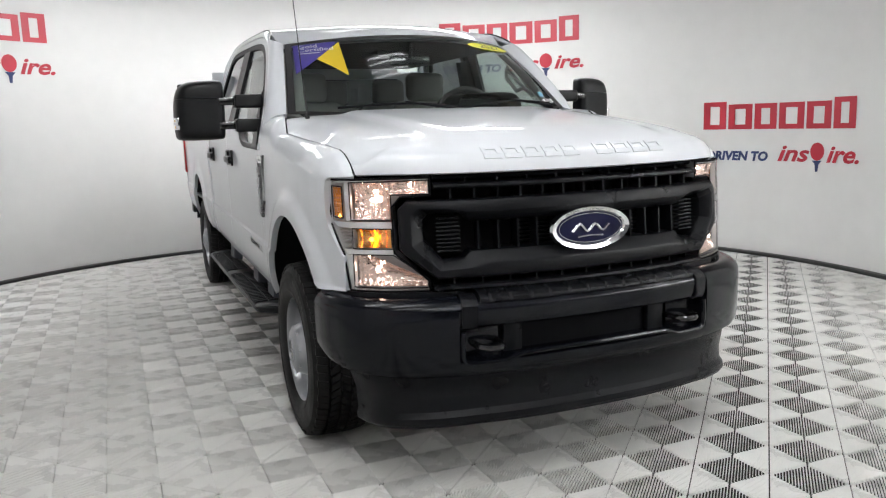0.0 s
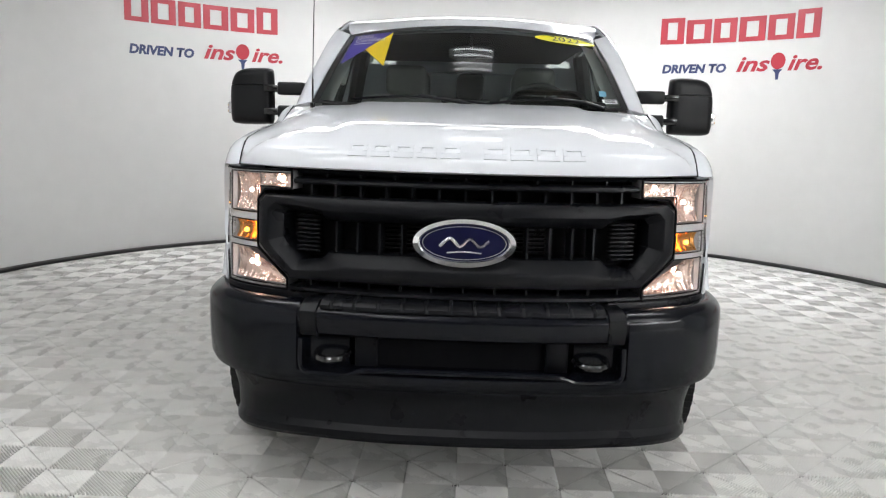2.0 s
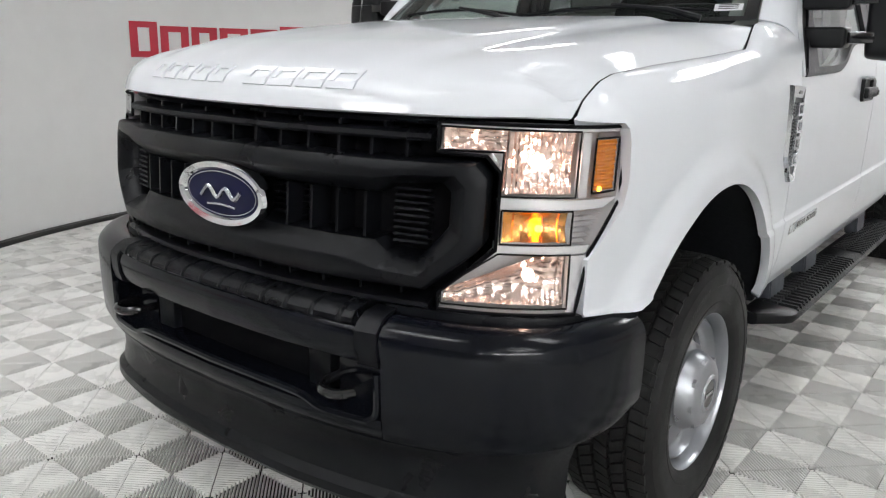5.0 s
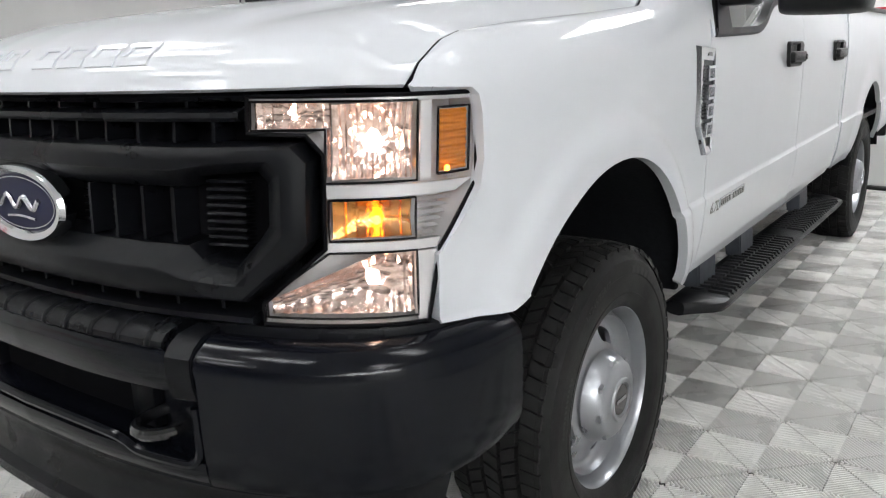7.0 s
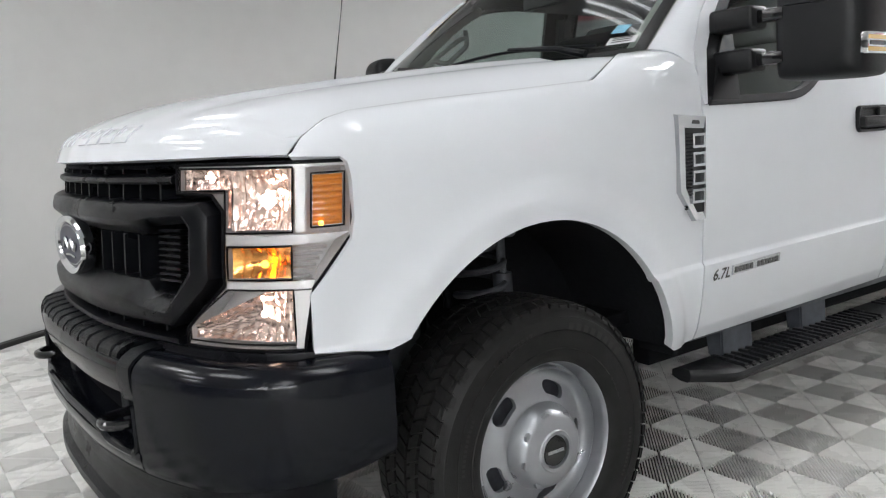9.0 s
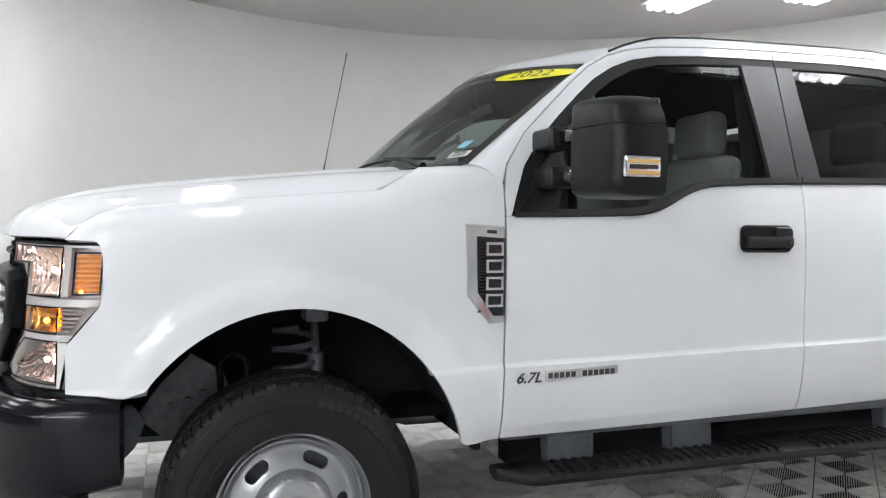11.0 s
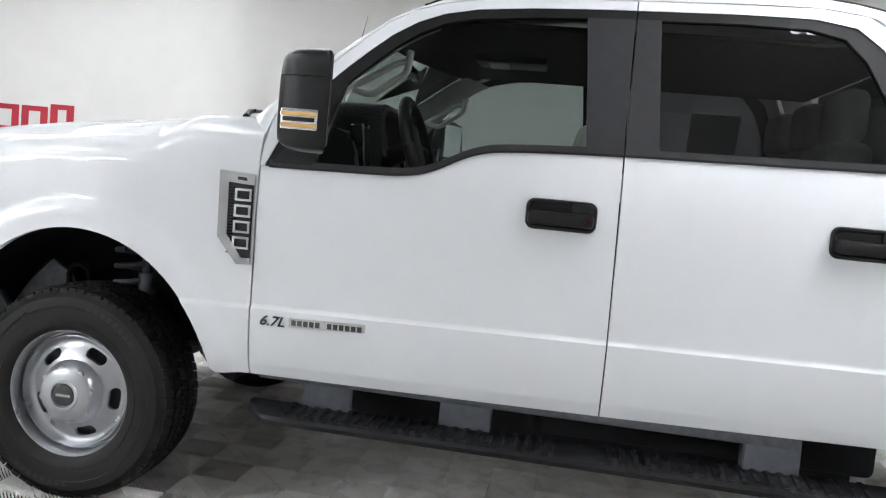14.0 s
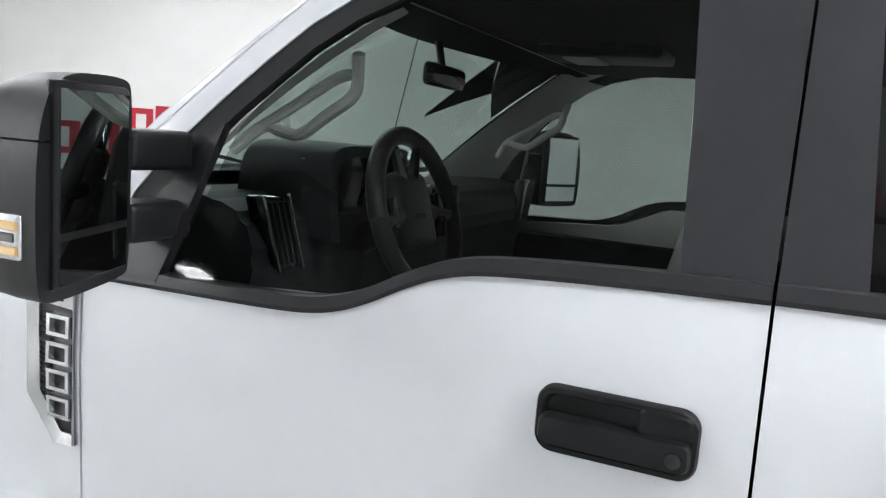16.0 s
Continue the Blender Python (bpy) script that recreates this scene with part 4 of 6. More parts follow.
for s in (1, -1):
    for k in range(9):
        z = 0.945 + k * 0.0155
        a, b = s * p_of(0.525), s * p_of(0.612)
        vs = [bm.verts.new(face_at(p, zz, o)) for p in (a, b) for zz, o in ((z, -0.045), (z + 0.004, -0.014), (z + 0.009, -0.016), (z + 0.006, -0.05))]
        for i in range(4):
            bm.faces.new((vs[i], vs[(i + 1) % 4], vs[4 + (i + 1) % 4], vs[4 + i]))
for s0, s1 in ((-0.30, -0.12), (0.12, 0.30)):
    for k in range(6):
        z = 0.965 + k * 0.016
        vs = [bm.verts.new(face_at(p, zz, o)) for p in (s0, s1) for zz, o in ((z, -0.072), (z + 0.004, -0.05), (z + 0.008, -0.05), (z + 0.006, -0.072))]
        for i in range(4):
            bm.faces.new((vs[i], vs[(i + 1) % 4], vs[4 + (i + 1) % 4], vs[4 + i]))
bmesh.ops.recalc_face_normals(bm, faces=bm.faces[:])
pieces("louvre", bm, M_BLACK, grille)


# oval badge, with a plain squiggle in place of lettering
def oval(rx, rz, y, n=64):
    return [Vector((rx * math.cos(2 * math.pi * k / n), y, 1.010 + rz * math.sin(2 * math.pi * k / n))) for k in range(n)]


bm = bmesh.new()
rings = [[bm.verts.new(p) for p in oval(*q)] for q in ((0.180, 0.086, -0.935), (0.184, 0.089, -0.962), (0.178, 0.084, -0.974), (0.160, 0.069, -0.970), (0.152, 0.063, -0.962))]
for a, b in zip(rings, rings[1:]):
    for k in range(64):
        bm.faces.new((a[k], a[(k + 1) % 64], b[(k + 1) % 64], b[k]))
bmesh.ops.recalc_face_normals(bm, faces=bm.faces[:])
badge = part("badge", bm, M_CHROME, truck, "chrome oval badge with a blue centre")
bm = bmesh.new()
bm.faces.new([bm.verts.new(p) for p in oval(0.154, 0.065, -0.9635)])
face_out(bm, (0, -1, 0))
part("badge_centre", bm, M_BLUE, badge)
bm = bmesh.new()
ring = [[bm.verts.new(p) for p in oval(*q)] for q in ((0.146, 0.059, -0.9655), (0.143, 0.0565, -0.9655))]
for k in range(64):
    bm.faces.new((ring[0][k], ring[0][(k + 1) % 64], ring[1][(k + 1) % 64], ring[1][k]))
face_out(bm, (0, -1, 0))
part("badge_line", bm, M_SATIN, badge)
bm = bmesh.new()
for pts, r in (([(-0.085, -0.012), (-0.05, 0.016), (-0.015, -0.012), (0.02, 0.014), (0.055, -0.012), (0.085, 0.010)], 0.008), ([(-0.06, -0.034), (0.0, -0.030), (0.06, -0.034)], 0.004)):
    c = curve_through([(x, -0.966, 1.010 + z) for x, z in pts], 5)
    tube(bm, c, r * 0.8, 6)
part("badge_mark", bm, M_SATIN, badge)

# ---- bumper ----
BUMP = curve_through([(0, -1.025, 0), (0.3, -1.015, 0), (0.56, -0.976, 0), (0.765, -0.91, 0), (0.88, -0.835, 0), (0.952, -0.75, 0), (0.990, -0.66, 0), (1.008, -0.58, 0), (1.014, -0.50, 0)], 20)
line = [Vector((-q.x, q.y, 0)) for q in BUMP[::-1]] + BUMP[1:]
right_end = [q for q in line if q.x >= 0.575]
left_end = [q for q in line if q.x <= -0.575]


def end_prof(t):
    u = t
    low = lerp_table(u, [0, 0.25, 0.6, 0.8, 1], [0.475, 0.48, 0.495, 0.51, 0.53])
    return [(-0.09, 0.780), (-0.055, 0.786), (-0.030, 0.778), (-0.012, 0.764), (-0.002, 0.752), (0.003, 0.738), (0.005, 0.70), (0.004, 0.60), (0.0, low + 0.035), (-0.010, low + 0.012), (-0.03, low), (-0.09, low + 0.01)]


bumper = part("front_bumper", sweep(bmesh.new(), right_end, end_prof), M_BUMPER, truck, "satin black steel front bumper")
part("bumper_end", sweep(bmesh.new(), left_end, lambda t: end_prof(1 - t)), M_BUMPER, bumper)
mid_line = [q for q in line if -0.585 <= q.x <= 0.585]
part("step_beam", sweep(bmesh.new(), mid_line, [(-0.11, 0.785), (-0.045, 0.778), (-0.016, 0.766), (-0.004, 0.752), (0.000, 0.735), (-0.004, 0.70), (-0.012, 0.676), (-0.026, 0.666), (-0.11, 0.67)]), M_BUMPER, bumper)
part("lower_beam", sweep(bmesh.new(), mid_line, [(-0.10, 0.55), (-0.02, 0.548), (0.002, 0.54), (0.004, 0.53), (-0.002, 0.50), (-0.02, 0.478), (-0.10, 0.48)]), M_BUMPER, bumper)
part("intake_back", sweep(bmesh.new(), [q for q in line if abs(q.x) <= 0.62], [(-0.14, 0.52), (-0.10, 0.52), (-0.10, 0.70), (-0.14, 0.70)]), M_GAP, bumper)
for s in (1, -1):
    bm = bmesh.new()
    box(bm, min(s * 0.30, s * 0.38), max(s * 0.30, s * 0.38), -0.94, -0.90, 0.54, 0.675, 0.005)
    part("intake_post", bm, M_BLACK, bumper)
# ribbed step pads: a sloping pad with narrow raised ridges that roll over its front
PAD = [(-0.125, 0.800), (-0.085, 0.803), (-0.040, 0.797), (-0.020, 0.790), (-0.008, 0.779), (-0.005, 0.768), (-0.010, 0.762), (-0.125, 0.770)]
pad = part("step_pad", sweep(bmesh.new(), [q for q in line if abs(q.x) <= 0.505], PAD), M_BLACK, bumper, "ribbed black step pad")
bm = bmesh.new()
ends = [q for q in line if abs(q.x) <= 0.53]
for k in range(12):
    x = -0.462 + 0.084 * k
    i = min(range(1, len(ends) - 1), key=lambda j: abs(ends[j].x - x))
    d = (ends[i + 1] - ends[i - 1]).normalized()
    out = Vector((d.y, -d.x, 0))
    base = ends[i] + d * ((x - ends[i].x) / d.x)
    rows = []
    for o, z in PAD[:6]:
        lift = Vector((out.x, out.y, 0)) * (0.003 if z < 0.795 else 0.0) + Vector((0, 0, 0.005 if z > 0.785 else 0.0))
        c = base + out * o + Vector((0, 0, z))
        rows.append([bm.verts.new(c - d * 0.010 - Vector((0, 0, 0.003))), bm.verts.new(c - d * 0.004 + lift), bm.verts.new(c + d * 0.004 + lift), bm.verts.new(c + d * 0.010 - Vector((0, 0, 0.003)))])
    for a, b in zip(rows, rows[1:]):
        for j in range(3):
            bm.faces.new((a[j], a[j + 1], b[j + 1], b[j]))
bmesh.ops.recalc_face_normals(bm, faces=bm.faces[:])
pieces("ridge", bm, M_BLACK, pad)
# seam plates at the ends of the step
for s in (1, -1):
    bm = bmesh.new()
    q = [q for q in line if 0.512 <= s * q.x <= 0.572]
    sweep(bm, q, [(-0.10, 0.792), (-0.04, 0.787), (-0.012, 0.772), (0.003, 0.755), (0.005, 0.735), (0.003, 0.70), (-0.006, 0.668), (-0.02, 0.66), (-0.10, 0.67)])
    part("step_end", bm, M_BLACK, bumper)
# lower valance
VAL = [Vector((q.x * (0.965 - 0.032 * smooth(0.5, 1.0, abs(q.x))), q.y * (1 - 0.012 * (1 - smooth(0.5, 0.9, abs(q.x)))) + 0.01 * smooth(0.6, 1.0, abs(q.x)), 0)) for q in line if q.y < -0.625]


def val_prof(t):
    c = abs(2 * t - 1)
    bot = lerp_table(c, [0, 0.3, 0.55, 0.75, 0.9, 1.0], [0.275, 0.276, 0.266, 0.250, 0.238, 0.235])
    top = lerp_table(c, [0, 0.5, 0.8, 1.0], [0.50, 0.50, 0.52, 0.545])
    tuck = 0.055 * smooth(0.55, 1.0, c)
    scoop = 0.014 * (1 - smooth(0.45, 0.75, c))
    mid = (top + bot) / 2
    return [(-0.06, top), (-0.004, top), (0.0, top - 0.02), (-0.012 - tuck * 0.25 - scoop, mid + 0.05), (-0.018 - tuck * 0.45 - scoop, mid), (-0.016 - tuck * 0.6 - scoop * 0.5, bot + 0.065), (-0.004 - tuck * 0.7, bot + 0.045), (-0.002 - tuck * 0.75, bot + 0.022), (-0.012 - tuck * 0.9, bot + 0.006), (-0.04 - tuck, bot), (-0.09 - tuck, bot + 0.012)]


part("valance", sweep(bmesh.new(), VAL, val_prof), M_BLACK, bumper, "black plastic lower valance")
# tow hooks
for s in (1, -1):
    bm = bmesh.new()
    c = [(s * 0.405, -0.86, 0.600), (s * 0.405, -0.955, 0.598), (s * 0.412, -0.995, 0.597), (s * 0.435, -1.02, 0.596), (s * 0.458, -1.025, 0.596), (s * 0.481, -1.02, 0.596), (s * 0.504, -0.995, 0.597), (s * 0.511, -0.955, 0.598), (s * 0.511, -0.86, 0.6)]
    tube(bm, curve_through(c, 4), 0.013, 10)
    part("tow_hook", bm, M_GLOSS, bumper, "gloss black tow hook")
for sgn in (1, -1):
    part("lamp_filler", bar(sgn * p_of(0.52), sgn * (p_of(0.912) + 0.11), [(-0.09, 0.755), (0.004, 0.755), (0.010, 0.775), (0.004, 0.797), (-0.09, 0.797)], 20), M_BLACK, bumper)

def bump_y(x):
    return lerp_table(abs(x), [q.x for q in BUMP[:60]], [q.y for q in BUMP[:60]])


lip_pts = [(0.0, 0.558), (0.30, 0.556), (0.36, 0.548), (0.41, 0.532), (0.52, 0.53), (0.552, 0.536), (0.568, 0.556), (0.570, 0.60), (0.568, 0.655)]
for sgn in (1, -1):
    c = curve_through([(sgn * x, bump_y(x) + 0.004, z) for x, z in lip_pts], 5)
    part("opening_lip", tube(bmesh.new(), c, 0.011, 8), M_BUMPER, bumper)
    bm = bmesh.new()
    box(bm, min(sgn * 0.40, sgn * 0.575), max(sgn * 0.40, sgn * 0.575), -0.93, -0.90, 0.53, 0.675, 0.004)
    part("hook_pocket", bm, M_BUMPER, bumper)
    # bracket and torn edge of the liner seen between tyre and bumper
    bm = bmesh.new()
    prism(bm, [(-0.66, 0.70), (-0.48, 0.715), (-0.44, 0.66), (-0.47, 0.58), (-0.52, 0.53), (-0.60, 0.47), (-0.65, 0.48)], lambda y, z, w: Vector((sgn * w, y, z)), 0.74, 0.775)
    prism(bm, [(-0.64, 0.64), (-0.50, 0.64), (-0.50, 0.60), (-0.64, 0.60)], lambda y, z, w: Vector((sgn * w, y, z)), 0.78, 0.90)
    bmesh.ops.recalc_face_normals(bm, faces=bm.faces[:])
    bmesh.ops.bevel(bm, geom=bm.edges[:], offset=0.005, segments=2, affect="EDGES")
    part("bumper_bracket", bm, M_BRACKET, bumper, "dusty grey bumper bracket")


# ---- headlamps ----
PX = p_of(0.912)
PS = PX + 0.112


def lamp_sheet(poly, off, step=0.03, depth=0.0):
    return panel(dense(poly, 4), lambda p, z: face_at(p, z, off(p, z) if callable(off) else off), step, depth, (0.6, -0.8, 0))


LAMP = [(p_of(0.628), 1.235), (PS - 0.014, 1.229), (PS, 1.212), (PS, 1.06), (PX + 0.02, 0.945), (PX - 0.008, 0.802), (p_of(0.645), 0.802), (p_of(0.645), 0.842), (p_of(0.765), 0.952), (p_of(0.765), 1.125), (p_of(0.735), 1.163), (p_of(0.628), 1.168)]
lamps = pair("headlamp", lamp_sheet(LAMP, -0.075), M_LAMPGREY, truck, "lit headlamp with clear and amber lenses")
# side walls of the lamp pod
bm = bmesh.new()
lp = dense(LAMP, 4)
ra, rb = [bm.verts.new(face_at(p, z, -0.075)) for p, z in lp], [bm.verts.new(face_at(p, z, 0.002)) for p, z in lp]
for k in range(len(lp)):
    bm.faces.new((ra[k], ra[(k + 1) % len(lp)], rb[(k + 1) % len(lp)], rb[k]))
bmesh.ops.recalc_face_normals(bm, faces=bm.faces[:])
pair("pod_wall", bm, M_LAMPGREY, lamps)


def reflector(p0, p1, z0, z1, deep, flutes, slant=0.0):
    """A bright bowl with flutes between p0..p1 and z0..z1."""
    bm = bmesh.new()
    nu, nv = 44, 18
    g = []
    for i in range(nu + 1):
        col = []
        for j in range(nv + 1):
            u, v = i / nu, j / nv
            p = p0 + (p1 - p0) * u
            za = z0
            zt = z1 - slant * max(0.0, 1 - u * 1.25)
            z = za + (zt - za) * v
            bowl = max(0.0, 1 - ((u - 0.55) / 0.62) ** 2) * max(0.0, 1 - ((v - 0.5) / 0.6) ** 2)
            step = 0.006 * ((i * flutes // nu) % 2) if flutes else 0.0
            col.append(bm.verts.new(face_at(p, z, -0.012 - deep * bowl - step * (1 - bowl))))
        g.append(col)
    for i in range(nu):
        for j in range(nv):
            bm.faces.new((g[i][j], g[i + 1][j], g[i + 1][j + 1], g[i][j + 1]))
    return face_out(bm, (0.5, -0.8, 0))


PI, PO = p_of(0.775), p_of(0.896)
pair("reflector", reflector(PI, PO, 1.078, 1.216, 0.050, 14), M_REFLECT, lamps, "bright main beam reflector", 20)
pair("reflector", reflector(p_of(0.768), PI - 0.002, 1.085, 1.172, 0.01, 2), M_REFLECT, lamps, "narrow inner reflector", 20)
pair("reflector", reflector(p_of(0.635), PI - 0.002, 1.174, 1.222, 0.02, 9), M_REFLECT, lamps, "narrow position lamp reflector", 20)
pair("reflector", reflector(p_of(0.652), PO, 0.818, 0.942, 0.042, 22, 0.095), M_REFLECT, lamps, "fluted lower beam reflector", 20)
for x, z, r, off in ((0.838, 1.150, 0.008, -0.042), (0.832, 0.880, 0.008, -0.038), (0.70, 1.203, 0.004, -0.024)):
    bm = bmesh.new()
    bmesh.ops.create_uvsphere(bm, u_segments=16, v_segments=10, radius=r, matrix=Matrix.Translation(face_at(p_of(x), z, off)))
    pair("bulb", bm, M_BULB, lamps, "lit warm white bulb")
# indicator tinted amber for its bulb's glow, with ridges, and the side marker
def ridged(p0, p1, z0, z1, n, off, along_z=True):
    bm = bmesh.new()
    g = []
    m = n * 4
    for j in range(m + 1):
        z = z0 + (z1 - z0) * j / m
        o = off + 0.003 * (1 if (j % 4) in (1, 2) else 0)
        g.append([bm.verts.new(face_at(p0 + (p1 - p0) * i / 6, z, o)) for i in range(7)])
    for a, b in zip(g, g[1:]):
        for i in range(6):
            bm.faces.new((a[i], a[i + 1], b[i + 1], b[i]))
    return face_out(bm, (0.5, -0.8, 0))


pair("indicator", reflector(PI, PO, 0.968, 1.040, 0.035, 7), M_AMBERCHROME, lamps, "indicator reflector tinted amber like its bulb's glow", 20)
bm = bmesh.new()
bmesh.ops.create_uvsphere(bm, u_segments=16, v_segments=10, radius=0.009, matrix=Matrix.Translation(face_at(p_of(0.845), 1.0, -0.026)))
pair("indicator_bulb", bm, M_AMBER_LIT, lamps, "lit amber bulb")
pair("side_marker", ridged(PX + 0.020, PS - 0.022, 1.086, 1.200, 8, -0.008), M_AMBER, lamps, "ridged amber side marker", 20)
bm = bmesh.new()
bmesh.ops.create_uvsphere(bm, u_segments=12, v_segments=8, radius=0.006, matrix=Matrix.Translation(face_at(PX + 0.04, 1.09, -0.005)))
pair("marker_bulb", bm, M_AMBER_LIT, lamps)
# bezel bars


def bezel(poly, off=-0.004):
    return lamp_sheet(poly, off, 0.04, 0.02)


for poly in ([(PI - 0.008, 1.046), (PX + 0.06, 1.046), (PS - 0.004, 1.066), (PI - 0.008, 1.070)], [(PI - 0.012, 0.944), (PX + 0.015, 0.944), (PX + 0.024, 0.962), (PI - 0.008, 0.962)],
             [(PO + 0.010, 1.074), (PX + 0.002, 1.074), (PX + 0.002, 1.218), (PO + 0.010, 1.218)], [(PO + 0.003, 0.806), (PX - 0.01, 0.806), (PX + 0.014, 0.940), (PO + 0.003, 0.940)],
             [(p_of(0.63), 1.223), (PS - 0.014, 1.218), (PS - 0.014, 1.226), (p_of(0.63), 1.232)]):
    pair("bezel", bezel(poly), M_LAMPGREY, lamps)
bm = bmesh.new()
for k in range(6):
    z = 0.968 + k * 0.0125
    pr = [face_at(p, zz, o) for p in (PO + 0.004, PX + 0.012 + 0.05 * (k / 6)) for zz, o in ((z, -0.02), (z + 0.004, -0.004), (z + 0.008, -0.02))]
    vs = [bm.verts.new(q) for q in pr]
    bm.faces.new((vs[0], vs[1], vs[4], vs[3]))
    bm.faces.new((vs[1], vs[2], vs[5], vs[4]))
face_out(bm, (0.7, -0.7, 0))
pieces("lens_rib", bm, M_LAMPGREY, lamps)
# dark seams round each lens field
for field in ([(p_of(0.632), 1.225), (PO + 0.004, 1.220), (PO + 0.004, 1.074), (p_of(0.767), 1.074), (p_of(0.767), 1.172), (p_of(0.632), 1.172)],
              [(PI - 0.004, 1.043), (PO + 0.002, 1.043), (PO + 0.002, 0.966), (PI - 0.004, 0.966)],
              [(p_of(0.650), 0.815), (PO + 0.003, 0.815), (PO + 0.003, 0.943), (PI - 0.006, 0.943), (p_of(0.650), 0.852)],
              [(PX + 0.016, 1.082), (PS - 0.018, 1.082), (PS - 0.018, 1.204), (PX + 0.016, 1.204)]):
    seam = [face_at(p, z, -0.003) for p, z in dense(field, 5)]
    pair("lens_seam", tube(bmesh.new(), seam + seam[:1], 0.0026, 6, False), M_GAP, lamps)
ring = [face_at(p, z, 0.001) for p, z in dense(LAMP, 6)]
pair("lamp_gasket", tube(bmesh.new(), ring + ring[:1], 0.0045, 6, False), M_GAP, lamps, "black gasket round the lamp")
for ob in pair("lens", lamp_sheet(LAMP, 0.003), M_LENS, lamps, "clear outer lens"):
    ob.visible_shadow = False

# ---- door mirrors ----
def rounder(poly, times=3):
    """Cuts the corners of a closed outline."""
    for _ in range(times):
        out = []
        for i, p in enumerate(poly):
            q = poly[(i + 1) % len(poly)]
            out += [(p[0] * 0.78 + q[0] * 0.22, p[1] * 0.78 + q[1] * 0.22), (p[0] * 0.22 + q[0] * 0.78, p[1] * 0.22 + q[1] * 0.78)]
        poly = out
    return poly


SHELL = rounder([(1.130, 1.395), (1.150, 1.380), (1.365, 1.378), (1.388, 1.40), (1.389, 1.605), (1.345, 1.698), (1.150, 1.704), (1.128, 1.68)])


def mirror_shell(keep_top):
    bm = bmesh.new()
    rings = []
    for t, sc in ((0.0, 1.0), (0.3, 1.0), (0.55, 0.985), (0.75, 0.945), (0.88, 0.88), (0.96, 0.78), (1.0, 0.62)):
        ring = []
        for x, z in SHELL:
            xx, zz = 1.25 + (x - 1.25) * sc, 1.54 + (z - 1.54) * (1 - (1 - sc) * 0.8)
            ring.append(bm.verts.new((xx, 0.958 - 0.112 * t + 0.10 * (xx - 1.13) / 0.255 * (1 - 0.5 * t), zz)))
        rings.append(ring)
    m = len(SHELL)
    for p, q in zip(rings, rings[1:]):
        for k in range(m):
            bm.faces.new((p[k], p[(k + 1) % m], q[(k + 1) % m], q[k]))
    bm.faces.new(rings[-1])
    bm.faces.new(rings[0][::-1])
    cut, side = (1.6045, True) if keep_top else (1.6015, False)
    bmesh.ops.bisect_plane(bm, geom=bm.verts[:] + bm.edges[:] + bm.faces[:], plane_co=(0, 0, cut), plane_no=(0, 0, 1), clear_inner=side, clear_outer=not side)
    bmesh.ops.holes_fill(bm, edges=[e for e in bm.edges if e.is_boundary])
    bmesh.ops.recalc_face_normals(bm, faces=bm.faces[:])
    return bm


mirrors = pair("side_mirror", mirror_shell(False), M_TEX, truck, "large black towing mirror")
pair("mirror_cap", mirror_shell(True), M_TEX, mirrors, "black upper mirror cap")


def tilted_pane(z0, z1):
    b = bmesh.new()
    box(b, 1.158, 1.346, 0.962, 0.970, z0, z1)
    for v in b.verts:
        v.co.y += 0.10 * (v.co.x - 1.13) / 0.255
    return b


b = bmesh.new()
box(b, 1.146, 1.358, 0.945, 0.9665, 1.396, 1.688, 0.010, 2)
for v in b.verts:
    v.co.y += 0.10 * (v.co.x - 1.13) / 0.255
pair("mirror_rim", b, M_TEX, mirrors)
pair("mirror_glass", tilted_pane(1.478, 1.675), M_MIRROR, mirrors, "mirror glass")
pair("mirror_glass", tilted_pane(1.404, 1.466), M_MIRROR, mirrors, "lower wide-angle mirror glass")
bm = bmesh.new()
box(bm, 1.345, 1.393, 0.915, 1.035, 1.440, 1.506, 0.008, 2)
pair("signal_lamp", bm, M_CHROME, mirrors, "clear and amber signal lamp")
for z in (1.448, 1.482):
    bm = bmesh.new()
    box(bm, 1.352, 1.3955, 0.92, 1.03, z, z + 0.013, 0.002, 1)
    pair("signal_strip", bm, M_SIGNAL, mirrors, "pale amber strip")
bm = bmesh.new()
box(bm, 1.358, 1.395, 0.925, 1.025, 1.466, 1.479, 0.002, 1)
pair("signal_strip", bm, M_GLOSS, mirrors)
for z in (1.585, 1.455):
    bm = bmesh.new()
    box(bm, 0.93, 1.085, 0.82, 0.915, z - 0.036, z + 0.036, 0.014, 3)
    pair("arm_base", bm, M_TEX, mirrors)
    bm = bmesh.new()
    box(bm, 1.07, 1.17, 0.85, 0.90, z - 0.02, z + 0.02, 0.008, 2)
    pair("mirror_arm", bm, M_GLOSS, mirrors)

# ---- door handles, vents, badges ----
# handles stay with their doors, grips on them
def rounded(y0, y1, z0, z1, r, n=6):
    out = []
    for cy, cz, a0 in ((y1 - r, z1 - r, 0), (y0 + r, z1 - r, 90), (y0 + r, z0 + r, 180), (y1 - r, z0 + r, 270)):
        out += [(cy + r * math.cos(radians(a0 + 90 * k / n)), cz + r * math.sin(radians(a0 + 90 * k / n))) for k in range(n + 1)]
    return out


def dished(rims):
    """A cup or cap through a row of rounded outlines (y0, y1, z0, z1, r, x), closed at the last."""
    bm = bmesh.new()
    rings = [[bm.verts.new((x, y, z)) for y, z in rounded(*q)] for *q, x in rims]
    m = len(rings[0])
    for p, q in zip(rings, rings[1:]):
        for k in range(m):
            bm.faces.new((p[k], p[(k + 1) % m], q[(k + 1) % m], q[k]))
    bm.faces.new(rings[-1])
    return face_out(bm, (1, 0, 0))


